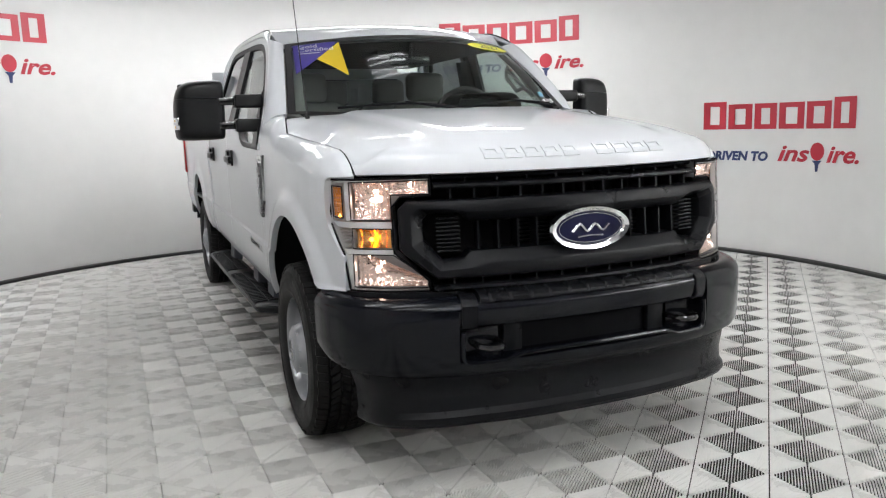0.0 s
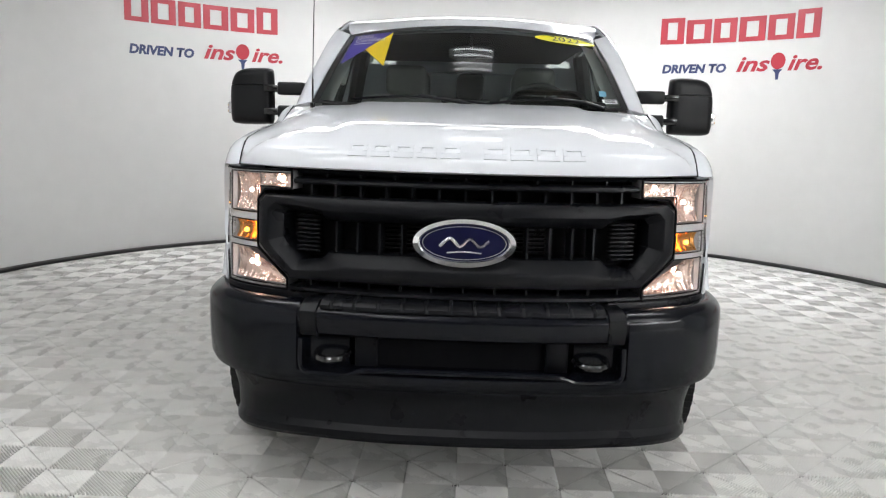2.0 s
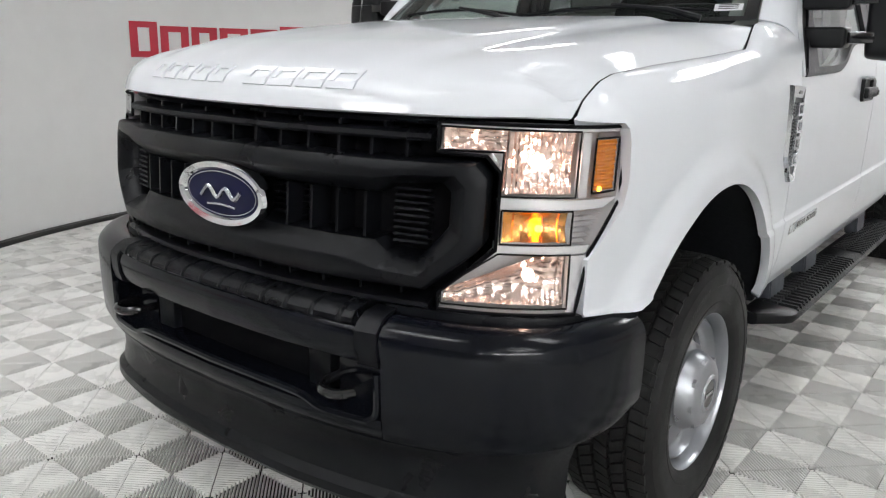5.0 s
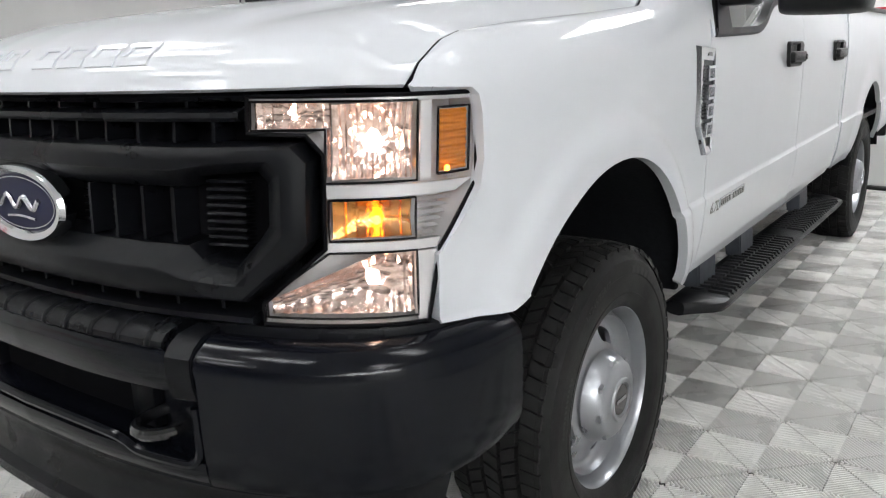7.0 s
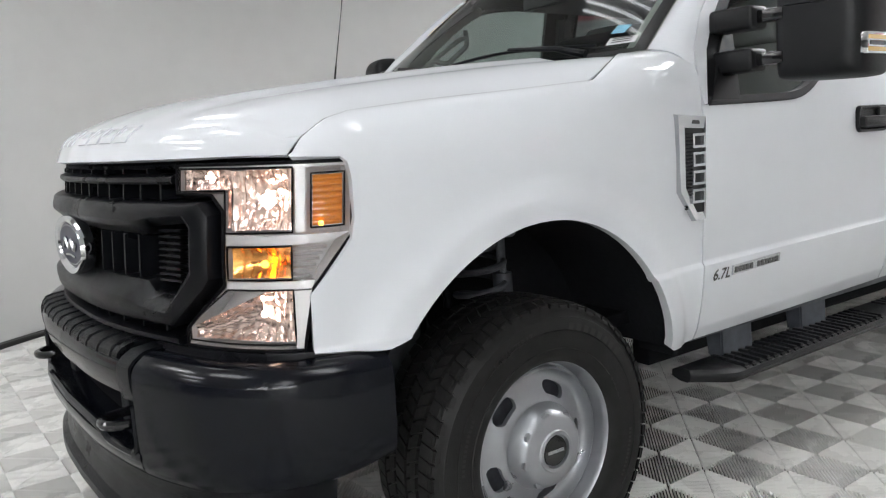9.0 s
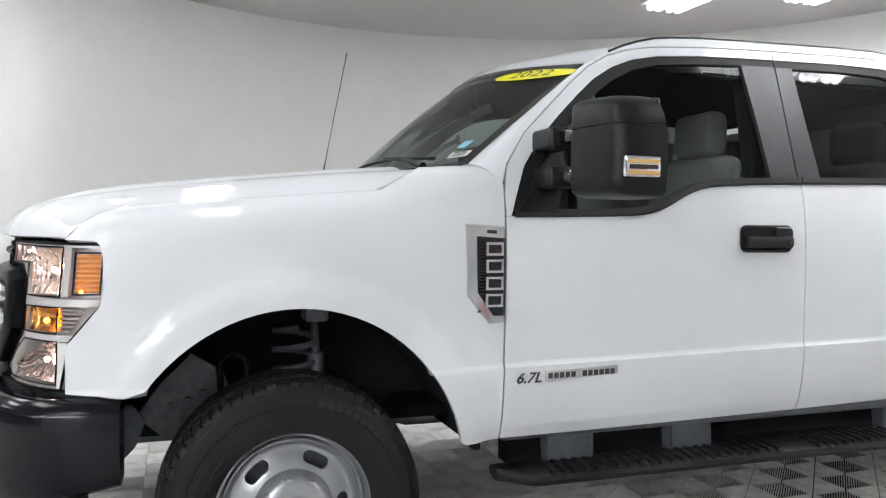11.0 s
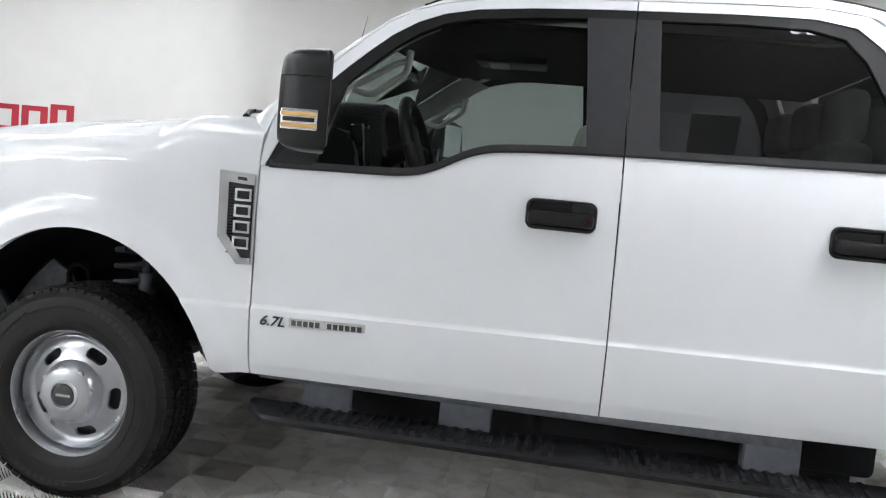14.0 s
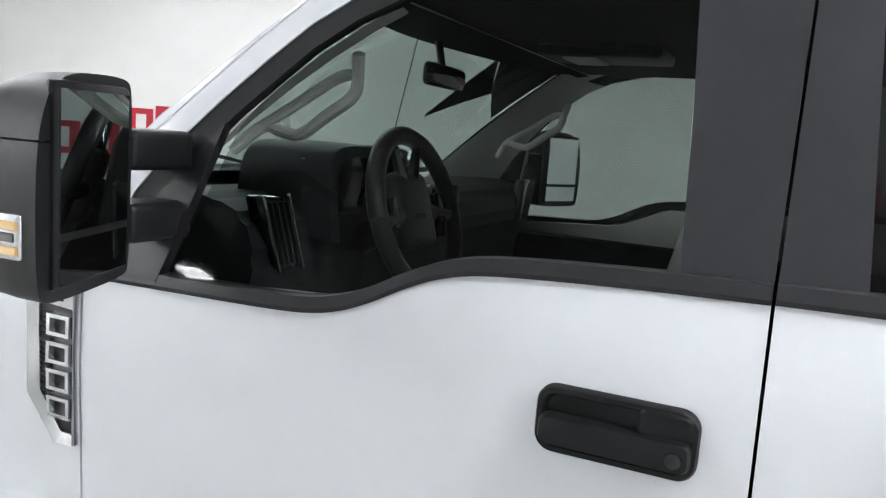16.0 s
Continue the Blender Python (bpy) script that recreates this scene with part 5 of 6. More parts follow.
def handle_on(doors, y0, lock):
    y1 = y0 + 0.235
    bm = dished([(y0, y1, 1.200, 1.303, 0.028, 0.99), (y0, y1, 1.200, 1.303, 0.028, 1.008), (y0 + 0.003, y1 - 0.003, 1.203, 1.300, 0.026, 1.014), (y0 + 0.010, y1 - 0.010, 1.210, 1.293, 0.022, 1.0135),
                 (y0 + 0.016, y1 - 0.016, 1.216, 1.288, 0.020, 1.0045)])
    pair("door_handle", bm, M_TEX, doors, "black door handle in a recessed surround")
    bm = dished([(y0 + 0.008, y1 - 0.008, 1.216, 1.262, 0.014, 0.995), (y0 + 0.008, y1 - 0.008, 1.216, 1.262, 0.014, 1.020), (y0 + 0.012, y1 - 0.012, 1.219, 1.259, 0.012, 1.030), (y0 + 0.020, y1 - 0.020, 1.225, 1.253, 0.010, 1.033)])
    pair("handle_grip", bm, M_TEX, doors, "matt black grip")
    bm = dished([(y0 + 0.150, y1 - 0.010, 1.255, 1.296, 0.010, 0.995), (y0 + 0.150, y1 - 0.010, 1.255, 1.296, 0.010, 1.014), (y0 + 0.154, y1 - 0.014, 1.258, 1.292, 0.008, 1.018)])
    pair("grip_cap", bm, M_TEX, doors)
    if lock:
        bm = bmesh.new()
        bmesh.ops.create_cone(bm, cap_ends=True, segments=24, radius1=0.012, radius2=0.011, depth=0.006, matrix=Matrix.Translation((1.034, y0 + 0.205, 1.238)) @ Matrix.Rotation(radians(90), 4, "Y"))
        part("lock", bm, M_GLOSS, doors[0])


handle_on(front_doors, 1.649, True)
handle_on(rear_doors, 2.61, False)


def on_side(y, z, off=0.0):
    return Vector((side_x(y, z) + off, y, z))


def side_prism(poly, lo, hi):
    b = bmesh.new()
    prism(b, poly, lambda y, z, w: on_side(y, z, w), lo, hi)
    bmesh.ops.recalc_face_normals(b, faces=b.faces[:])
    return b


VENT = [(0.555, 1.30), (0.692, 1.292), (0.692, 0.968), (0.64, 0.965), (0.562, 1.06)]
vi = [(0.592, 1.258), (0.690, 1.252), (0.690, 0.992), (0.654, 0.992), (0.596, 1.072)]
bm = bmesh.new()
lo, md, hi = ([bm.verts.new(on_side(y, z, o)) for y, z in pl] for pl, o in ((VENT, -0.003), ([(y * 0.9 + a * 0.1, z * 0.9 + c * 0.1) for (y, z), (a, c) in zip(VENT, vi)], 0.016), (vi, 0.010)))
for r0, r1 in ((lo, md), (md, hi)):
    for k in range(5):
        bm.faces.new((r0[k], r0[(k + 1) % 5], r1[(k + 1) % 5], r1[k]))
bmesh.ops.recalc_face_normals(bm, faces=bm.faces[:])
vents = pair("fender_vent", bm, M_DARKCHROME, fenders, "chrome fender vent with dark mesh", 20)
pair("vent_mesh", side_prism(vi, 0.0, 0.006), M_VENT, fenders, "dark vent plate")
bm = bmesh.new()
for k in range(22):
    z = 1.005 + k * 0.011
    prism(bm, [(0.598, z), (0.628, z), (0.628, z + 0.005), (0.598, z + 0.005)], lambda y, zz, w: on_side(y, zz, w), 0.004, 0.010)
pieces("vent_rib", bm, M_BLACK, fenders)
for k in range(4):
    z = 1.022 + k * 0.057
    bm = bmesh.new()
    a = [(0.622, z), (0.686, z), (0.686, z + 0.046), (0.622, z + 0.046)]
    b = [(0.634, z + 0.011), (0.675, z + 0.011), (0.675, z + 0.035), (0.634, z + 0.035)]
    rows = [[bm.verts.new(on_side(y, zz, w)) for y, zz in pl] for pl, w in ((a, 0.005), ([(y * 0.92 + p * 0.08, zz * 0.92 + q * 0.08) for (y, zz), (p, q) in zip(a, b)], 0.017), ([(y * 0.2 + p * 0.8, zz * 0.2 + q * 0.8) for (y, zz), (p, q) in zip(a, b)], 0.017), (b, 0.005))]
    for r0, r1 in zip(rows, rows[1:]):
        for i in range(4):
            bm.faces.new((r0[i], r0[(i + 1) % 4], r1[(i + 1) % 4], r1[i]))
    bmesh.ops.recalc_face_normals(bm, faces=bm.faces[:])
    pair("vent_emblem", bm, M_SATIN, fenders, "raised chrome emblem block", 20)
bm = side_prism([(0.628, 1.268), (0.662, 1.266), (0.662, 1.279), (0.628, 1.281)], 0.004, 0.0135)
pair("vent_emblem", bm, M_GLOSS, fenders)
# engine badge as plain bars
for door, sgn in zip(front_doors, (1, -1)):
    for lift, m in ((0.004, M_GLOSS),):
        me = text_mesh("6.7L", 0.050, lambda a, b, w, lift=lift, sgn=sgn: Vector((sgn * (side_x(0.78, 0.77 + b) + lift), (0.744 + a * 0.094 / w) if sgn > 0 else (0.838 - a * 0.094 / w), 0.760 + b)), shear=0.3, bold=0.0012)
        me.materials.append(m)
        ob = new("displacement_mark", me)
        ob.parent = door
        ob["label"] = "black engine size marking"
pair("door_badge", side_prism([(0.852, 0.763), (1.132, 0.774), (1.132, 0.804), (0.852, 0.795)], -0.002, 0.005), M_SATIN, front_doors, "satin engine badge")
bm = bmesh.new()
for k in range(12):
    y, up_ = 0.862 + k * 0.022, 0.00042 * k
    if k != 5:
        prism(bm, [(y, 0.770 + up_), (y + 0.016, 0.770 + up_), (y + 0.016, 0.789 + up_), (y, 0.789 + up_)], lambda yy, zz, w: on_side(yy, zz, w), 0.0045, 0.0062)
pieces("badge_bar", bm, M_GLOSS, front_doors)

# ---- running boards ----
bm = bmesh.new()
prof = [(0.87, 0.446), (0.90, 0.460), (1.03, 0.456), (1.05, 0.447), (1.056, 0.434), (1.046, 0.416), (1.0, 0.410), (0.90, 0.412), (0.87, 0.424)]
rings = []
for y, xo in ((0.700, 0.945), (0.712, 0.960), (0.770, 1.030), (0.800, 1.052), (0.83, 1.056), (1.4, 1.056), (2.2, 1.056), (2.92, 1.056), (2.99, 0.98)):
    rings.append([bm.verts.new((x if x <= 0.9 else 0.9 + (x - 0.9) * (xo - 0.9) / 0.156, y, z)) for x, z in prof])
for a, b in zip(rings, rings[1:]):
    for k in range(len(prof)):
        bm.faces.new((a[k], b[k], b[(k + 1) % len(prof)], a[(k + 1) % len(prof)]))
bm.faces.new(rings[0])
bm.faces.new(rings[-1][::-1])
bmesh.ops.recalc_face_normals(bm, faces=bm.faces[:])
boards = pair("running_board", bm, M_TEX, truck, "black running board with ribbed step pads")
for y0, y1 in ((0.86, 1.86), (2.0, 2.90)):
    bm = bmesh.new()
    n = int((y1 - y0) / 0.043)
    for k in range(n):
        y = y0 + k * 0.043
        for x0, x1, d in ((0.91, 0.965, 0.004), (0.972, 1.044, -0.004)):
            vs = [bm.verts.new((x, y + dy + (d if x == x1 else 0), 0.4615 - 0.02 * max(0, x - 0.9) + dz)) for dz in (-0.004, 0.0065) for x in (x0, x1) for dy in ((0.0, 0.022) if dz < 0 else (0.004, 0.018))]
            for f in ((4, 5, 7, 6), (0, 1, 5, 4), (2, 6, 7, 3), (0, 4, 6, 2), (1, 3, 7, 5)):
                bm.faces.new([vs[q] for q in f])
        vs = [bm.verts.new((x, y + dy, z)) for z, x in ((0.456, 1.04), (0.456, 1.0485), (0.420, 1.0505), (0.420, 1.042)) for dy in (0.0, 0.02)]
        bm.faces.new((vs[0], vs[1], vs[3], vs[2]))
        bm.faces.new((vs[2], vs[3], vs[5], vs[4]))
        bm.faces.new((vs[0], vs[2], vs[4], vs[6]))
        bm.faces.new((vs[1], vs[7], vs[5], vs[3]))
    bmesh.ops.recalc_face_normals(bm, faces=bm.faces[:])
    pieces("step_rib", bm, M_TEX, boards)
for y in (0.90, 1.41, 2.45):
    bm = bmesh.new()
    prism(bm, [(0.84, 0.60), (0.915, 0.60), (0.925, 0.55), (0.93, 0.455), (0.87, 0.45), (0.86, 0.52)], lambda x, z, w: Vector((x, w, z)), y, y + 0.185)
    bmesh.ops.recalc_face_normals(bm, faces=bm.faces[:])
    bmesh.ops.bevel(bm, geom=bm.edges[:], offset=0.006, segments=2, affect="EDGES")
    pair("board_bracket", bm, M_BRACKET, boards, "grey steel bracket")

# ---- cowl, wipers, antenna ----
bm = bmesh.new()
g = []
for i in range(25):
    u = -1 + i / 12
    base = ws_at(u * 0.93, 0.02)
    x = base.x
    yr = hood_rear(min(0.78, abs(x)))
    g.append([bm.verts.new((x, yr - 0.06, hood_z(x, yr) - 0.035)), bm.verts.new((x, yr + 0.004, min(base.z - 0.03, hood_z(x, yr) - 0.012))), bm.verts.new(base + Vector((0, -0.012, -0.012))), bm.verts.new(base + Vector((0, 0.02, 0.01)))])
for a, b in zip(g, g[1:]):
    for k in range(3):
        bm.faces.new((a[k], b[k], b[k + 1], a[k + 1]))
face_out(bm, (0, 0, 1))
part("cowl", bm, M_TEX, truck, "black plastic cowl")
for u0, u1, v1 in ((-0.52, -0.02, 0.10), (0.30, 0.72, 0.10)):
    bm = bmesh.new()
    lift = Vector((0, -0.022, 0.022))
    c = [ws_at(u0 - 0.2 + (u1 + 0.12 - u0 + 0.2) * k / 10, 0.035 + 0.05 * math.sin(math.pi * k / 10) * 1.0) + lift for k in range(11)]
    tube(bm, c, 0.006, 6)
    a = ws_at(u1 + 0.10, -0.02) + lift
    tube(bm, [a, a.lerp(c[5], 0.35) + Vector((0, -0.012, 0.016)), c[5] + Vector((0, -0.006, 0.008))], [0.015, 0.010, 0.006], 8)
    part("wiper", bm, M_BLACK, truck, "black wiper arm and blade")
bm = bmesh.new()
tube(bm, [(-0.795, 0.38, 1.40), (-0.795, 0.385, 1.50)], 0.012, 10)
tube(bm, [(-0.795, 0.385, 1.49), (-0.80, 0.41, 1.62)], 0.0045, 8)
tube(bm, [(-0.80, 0.41, 1.62), (-0.812, 0.53, 2.225)], 0.0026, 8)
part("antenna", bm, M_GLOSS, truck, "thin black whip antenna")

# ---- front suspension ----
for s in (1, -1):
    bm = bmesh.new()
    c = [(s * 0.66 + 0.078 * math.cos(a), 0.05 + 0.072 * math.sin(a), 0.54 + 0.40 * a / (2 * math.pi * 6)) for a in np.linspace(0, 2 * math.pi * 6, 120)]
    tube(bm, c, 0.011, 8)
    part("coil_spring", bm, M_CHASSIS, truck, "dusty black coil spring")
    bm = bmesh.new()
    tube(bm, [(s * 0.69, 0.125, 0.42), (s * 0.69, 0.115, 0.845)], 0.030, 12)
    tube(bm, [(s * 0.69, 0.115, 0.84), (s * 0.69, 0.11, 1.0)], 0.014, 10)
    box(bm, min(s * 0.60, s * 0.72), max(s * 0.60, s * 0.72), 0.075, 0.155, 0.955, 1.02, 0.01)
    part("shock_absorber", bm, M_CHASSIS, truck, "dusty steel shock absorber")
    bm = bmesh.new()
    prism(bm, [(-0.47, 0.66), (-0.40, 0.76), (-0.30, 0.86), (-0.20, 0.80), (-0.17, 0.72), (-0.22, 0.64), (-0.38, 0.58)], lambda y, z, w: Vector((s * w, y, z)), 0.68, 0.70)
    bmesh.ops.recalc_face_normals(bm, faces=bm.faces[:])
    plate = part("fender_brace", bm, M_CHASSIS, truck, "dusty steel bracket plate")
    bm = bmesh.new()
    for y, z in ((-0.363, 0.689), (-0.265, 0.726), (-0.31, 0.705)):
        bmesh.ops.create_cone(bm, cap_ends=True, segments=6, radius1=0.016, radius2=0.014, depth=0.02, matrix=Matrix.Translation((s * 0.706, y, z)) @ Matrix.Rotation(radians(90), 4, "Y"))
    pieces("bolt_head", bm, M_BRACKET, plate)
    bm = bmesh.new()
    c = [(s * 0.72, -0.165 + 0.045 * math.cos(t), 0.80 + 0.055 * math.sin(t)) for t in np.linspace(-0.4, 3.5, 16)] + [(s * 0.71, -0.205, 0.70), (s * 0.68, -0.16, 0.56)]
    tube(bm, c, [0.0125 if i % 2 else 0.0095 for i in range(len(c))], 8)
    part("brake_hose", bm, M_BLACK, truck, "black brake hose")
bm = bmesh.new()
tube(bm, [(-0.76, 0, AXZ), (0.76, 0, AXZ)], 0.048, 14)
tube(bm, [(-0.6, -0.16, 0.44), (0.6, -0.20, 0.47)], 0.02, 10)
part("front_axle", bm, M_CHASSIS, truck, "dusty steel front axle")
bm = bmesh.new()
tube(bm, [(-0.76, WB, AXZ), (0.76, WB, AXZ)], 0.055, 14)
bmesh.ops.create_uvsphere(bm, u_segments=20, v_segments=12, radius=0.17, matrix=Matrix.Translation((0, WB, AXZ)))
part("rear_axle", bm, M_CHASSIS, truck, "dusty steel rear axle")

# ---- interior ----
M_CLOTH = mat("grey_seat_cloth", (0.32, 0.315, 0.305), 0.85, grain=0.12, grain_size=80, bump=0.2, bump_size=400)
M_DASH = mat("charcoal_dash", (0.016, 0.0165, 0.018), 0.5, spec=0.2, grain=0.1, bump=0.1, bump_size=600)
M_STONE = mat("stone_grey_trim", (0.52, 0.51, 0.485), 0.6, grain=0.06, bump=0.1, bump_size=500)
M_LEATHER = mat("black_wheel_grip", (0.02, 0.02, 0.021), 0.42, grain=0.1)


def seat(x, y, w, group=""):
    st = part("seat", box(bmesh.new(), x - w / 2, x + w / 2, y - 0.30, y + 0.22, 0.86, 1.04, 0.06, 4), M_CLOTH, truck, "grey cloth seat")
    b = bmesh.new()
    box(b, x - w / 2, x + w / 2, y + 0.15, y + 0.30, 1.0, 1.60, 0.06, 4)
    for v in b.verts:
        v.co.y += 0.22 * (v.co.z - 1.0)
        v.co.x = x + (v.co.x - x) * (1 - 0.18 * max(0, v.co.z - 1.3))
    part("seat_back", b, M_CLOTH, st)
    b = bmesh.new()
    box(b, x - w * 0.27, x + w * 0.27, y + 0.31, y + 0.42, 1.60, 1.80, 0.045, 4)
    part("headrest", b, M_CLOTH, st)
    b = bmesh.new()
    for dx in (-0.07, 0.07):
        tube(b, [(x + dx, y + 0.35, 1.54), (x + dx, y + 0.365, 1.64)], 0.006, 8)
    pieces("headrest_post", b, M_SATIN, st)
    return st


for x in (0.44, -0.44):
    seat(x, 1.515, 0.52)
for x, w in ((0.46, 0.5), (0.0, 0.4), (-0.46, 0.5)):
    seat(x, 2.40, w)
bm = bmesh.new()
box(bm, -0.20, 0.20, 1.15, 1.70, 0.85, 1.12, 0.03, 3)
part("console", bm, M_STONE, truck, "grey fold-down centre console")
# dashboard
bm = bmesh.new()
prof = [(0.47, 1.36), (0.52, 1.455), (0.70, 1.495), (0.90, 1.495), (0.98, 1.465), (1.01, 1.38), (0.98, 1.25), (0.96, 1.0), (0.88, 0.80), (0.47, 0.80)]
prism(bm, prof, lambda y, z, w: Vector((w, y, z)), -0.86, 0.86)
bmesh.ops.recalc_face_normals(bm, faces=bm.faces[:])
bmesh.ops.bevel(bm, geom=[e for e in bm.edges if abs(e.verts[0].co.x - e.verts[1].co.x) > 1], offset=0.02, segments=3, affect="EDGES")
dash = part("dashboard", bm, M_DASH, truck, "charcoal dashboard")
bm = bmesh.new()
def brow(w, top, n=14):
    """An arch over the dials, from low on one side to low on the other."""
    return [(0.44 + w * math.copysign(abs(math.cos(t)) ** 0.34, math.cos(t)), 1.34 + (top - 1.34) * math.sin(t) ** 0.36) for t in np.linspace(0.02, math.pi - 0.02, n)]


ro, ri = brow(0.222, 1.612), brow(0.204, 1.588)
rings = [[bm.verts.new((x, y + dy * (1.6 - z), z)) for x, z in pts] for pts, y, dy in ((ro, 0.80, 0.0), (ro, 1.03, 0.15), (ri, 1.04, 0.15), (ri, 0.96, 0.1))]
for p, q in zip(rings, rings[1:]):
    for k in range(len(p) - 1):
        bm.faces.new((p[k], p[k + 1], q[k + 1], q[k]))
bmesh.ops.recalc_face_normals(bm, faces=bm.faces[:])
part("instrument_hood", bm, M_DASH, dash)
bm = bmesh.new()
box(bm, 0.24, 0.64, 0.955, 0.967, 1.32, 1.58)
part("instrument_panel", bm, M_GLOSS, dash, "dark instrument panel")
bm = bmesh.new()
for x in (0.33, 0.55):
    lathe_m = Matrix.Translation((x, 0.972, 1.455)) @ Matrix.Rotation(radians(90), 4, "X")
    bmesh.ops.create_cone(bm, cap_ends=True, segments=28, radius1=0.062, radius2=0.058, depth=0.008, matrix=lathe_m)
pieces("dial", bm, M_DASH, dash)
for s0, top, wide in ((0.712, 0.062, 0.082), (-0.10, 0.0, 0.2), (-0.792, -0.062, 0.082)):
    shear = Matrix(((1, 0, top / 0.155, s0 - 1.352 * top / 0.155), (0, 1, 0, 0), (0, 0, 1, 0), (0, 0, 0, 1)))
    bm = bmesh.new()
    box(bm, 0, wide, 0.97, 1.02, 1.352, 1.507, 0.010, 2, shear)
    vent = part("air_vent", bm, M_GLOSS, dash)
    bm = bmesh.new()
    for k in range(4):
        w0 = wide * (k + 0.7) / 4.4
        box(bm, w0, w0 + 0.005, 1.012, 1.030, 1.365, 1.495, 0, 2, shear)
    pieces("vent_slat", bm, M_DASH, vent)
    for w0 in (0.0, wide):
        part("vent_edge", tube(bmesh.new(), [shear @ Vector((w0, 1.022, z)) for z in (1.350, 1.43, 1.509)], 0.0045, 8), M_SATIN, vent, "bright metal vent edge")
# steering wheel
bm = bmesh.new()
mw = Matrix.Translation((0.41, 1.14, 1.462)) @ Matrix.Rotation(radians(-72), 4, "X")
ringc = [mw @ Vector((0.194 * math.cos(a), 0.190 * math.sin(a), 0)) for a in np.linspace(0, 2 * math.pi, 49)]
tube(bm, ringc, 0.0225, 12)
sw = part("steering_wheel", bm, M_LEATHER, truck, "black four-spoke steering wheel")
bm = bmesh.new()
box(bm, -0.085, 0.085, -0.105, 0.085, -0.05, 0.006, 0.028, 3, mw)
part("wheel_boss", bm, M_LEATHER, sw)
part("boss_badge", box(bmesh.new(), -0.022, 0.022, -0.002, 0.016, 0.004, 0.009, 0.002, 1, mw), M_BLUE, sw, "small blue badge")
for dx in (-0.125, 0.125):
    part("button_pad", box(bmesh.new(), dx - 0.022, dx + 0.022, -0.045, 0.03, -0.012, 0.006, 0.006, 2, mw), M_GLOSS, sw)
for ang in (5, 175, 250, 290):
    bm = bmesh.new()
    a = radians(ang)
    tube(bm, [mw @ Vector((0.06 * math.cos(a), 0.06 * math.sin(a) - 0.01, -0.02)), mw @ Vector((0.168 * math.cos(a), 0.168 * math.sin(a), 0))], [0.024, 0.014], 8)
    part("spoke", bm, M_SATIN if ang in (250, 290) else M_LEATHER, sw)
bm = bmesh.new()
tube(bm, [mw @ Vector((0, 0, -0.03)), (0.42, 0.95, 1.36)], 0.04, 12)
part("column", bm, M_DASH, sw)
# door cards, pillars inside, headliner
bm = panel([(0.74, 0.75), (1.94, 0.75), (1.94, 1.452), (1.53, 1.438), (1.36, 1.36), (0.74, 1.32)], lambda y, z: Vector((0.90, y, z)), 0.1, 0.02, (-1, 0, 0))
cards = pair("door_card", bm, M_STONE, front_doors, "stone grey inner door trim")
bm = bmesh.new()
box(bm, 0.84, 0.90, 1.10, 1.85, 1.17, 1.25, 0.02, 3)
pair("armrest", bm, M_DASH, front_doors)
bm = panel([(1.96, 0.75), (2.92, 0.75), (2.92, 1.47), (1.96, 1.455)], lambda y, z: Vector((0.90, y, z)), 0.1, 0.02, (-1, 0, 0))
pair("door_card", bm, M_STONE, rear_doors, "stone grey inner door trim")
pin = [ws_at(0.885, v) + Vector((0, 0.03, -0.025)) for v in (0.0, 0.15, 0.3, 0.45, 0.6, 0.75, 0.9, 1.0)]
pout = [Vector((glass_x(z) - 0.035, y, z)) for y, z in ((0.78, 1.40), (0.85, 1.49), (0.91, 1.575), (0.975, 1.65), (1.05, 1.725), (1.12, 1.785), (1.20, 1.84), (1.27, 1.875))]
bm = bmesh.new()
rows = [[bm.verts.new(p.lerp(q, k / 4) + Vector((-0.5, 0.5, -0.3)) * 0.03 * math.sin(math.pi * k / 4)) for k in range(5)] for p, q in zip(pin, pout)]
for r0, r1 in zip(rows, rows[1:]):
    for k in range(4):
        bm.faces.new((r0[k], r0[k + 1], r1[k + 1], r1[k]))
face_out(bm, (-1, 1, -0.3))
pair("pillar_trim", bm, M_STONE, truck, "stone grey pillar trim")
gh = curve_through([(0.79, 0.885, 1.585), (0.75, 0.932, 1.640), (0.74, 0.972, 1.634), (0.74, 1.018, 1.631), (0.738, 1.08, 1.673), (0.736, 1.136, 1.714), (0.738, 1.146, 1.752), (0.755, 1.155, 1.795)], 6)
handles = pair("grab_handle", tube(bmesh.new(), gh, 0.013, 10), M_STONE, truck, "stone grey grab handle")
gh = curve_through([(0.75, 0.935, 1.645), (0.744, 1.02, 1.697), (0.74, 1.10, 1.747), (0.738, 1.148, 1.757)], 6)
pair("handle_base", tube(bmesh.new(), gh, 0.012, 10), M_STONE, handles)
bm = bmesh.new()
box(bm, -0.72, 0.72, 1.22, 2.93, 1.905, 1.925, 0.006, 1)
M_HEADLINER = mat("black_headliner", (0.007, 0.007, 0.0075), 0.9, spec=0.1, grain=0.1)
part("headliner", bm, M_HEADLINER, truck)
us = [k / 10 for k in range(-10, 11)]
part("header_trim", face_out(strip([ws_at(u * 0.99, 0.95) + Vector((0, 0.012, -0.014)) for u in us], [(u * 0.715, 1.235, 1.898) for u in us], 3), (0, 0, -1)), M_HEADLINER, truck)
bm = bmesh.new()
tube(bm, [(0.84, 1.88, 1.20), (0.80, 1.88, 1.55), (0.745, 1.87, 1.88)], 0.05, 8)
pair("pillar_inside", bm, M_DASH, truck)
bm = bmesh.new()
box(bm, -0.13, 0.13, 0.98, 1.01, 1.785, 1.85, 0.018, 3)
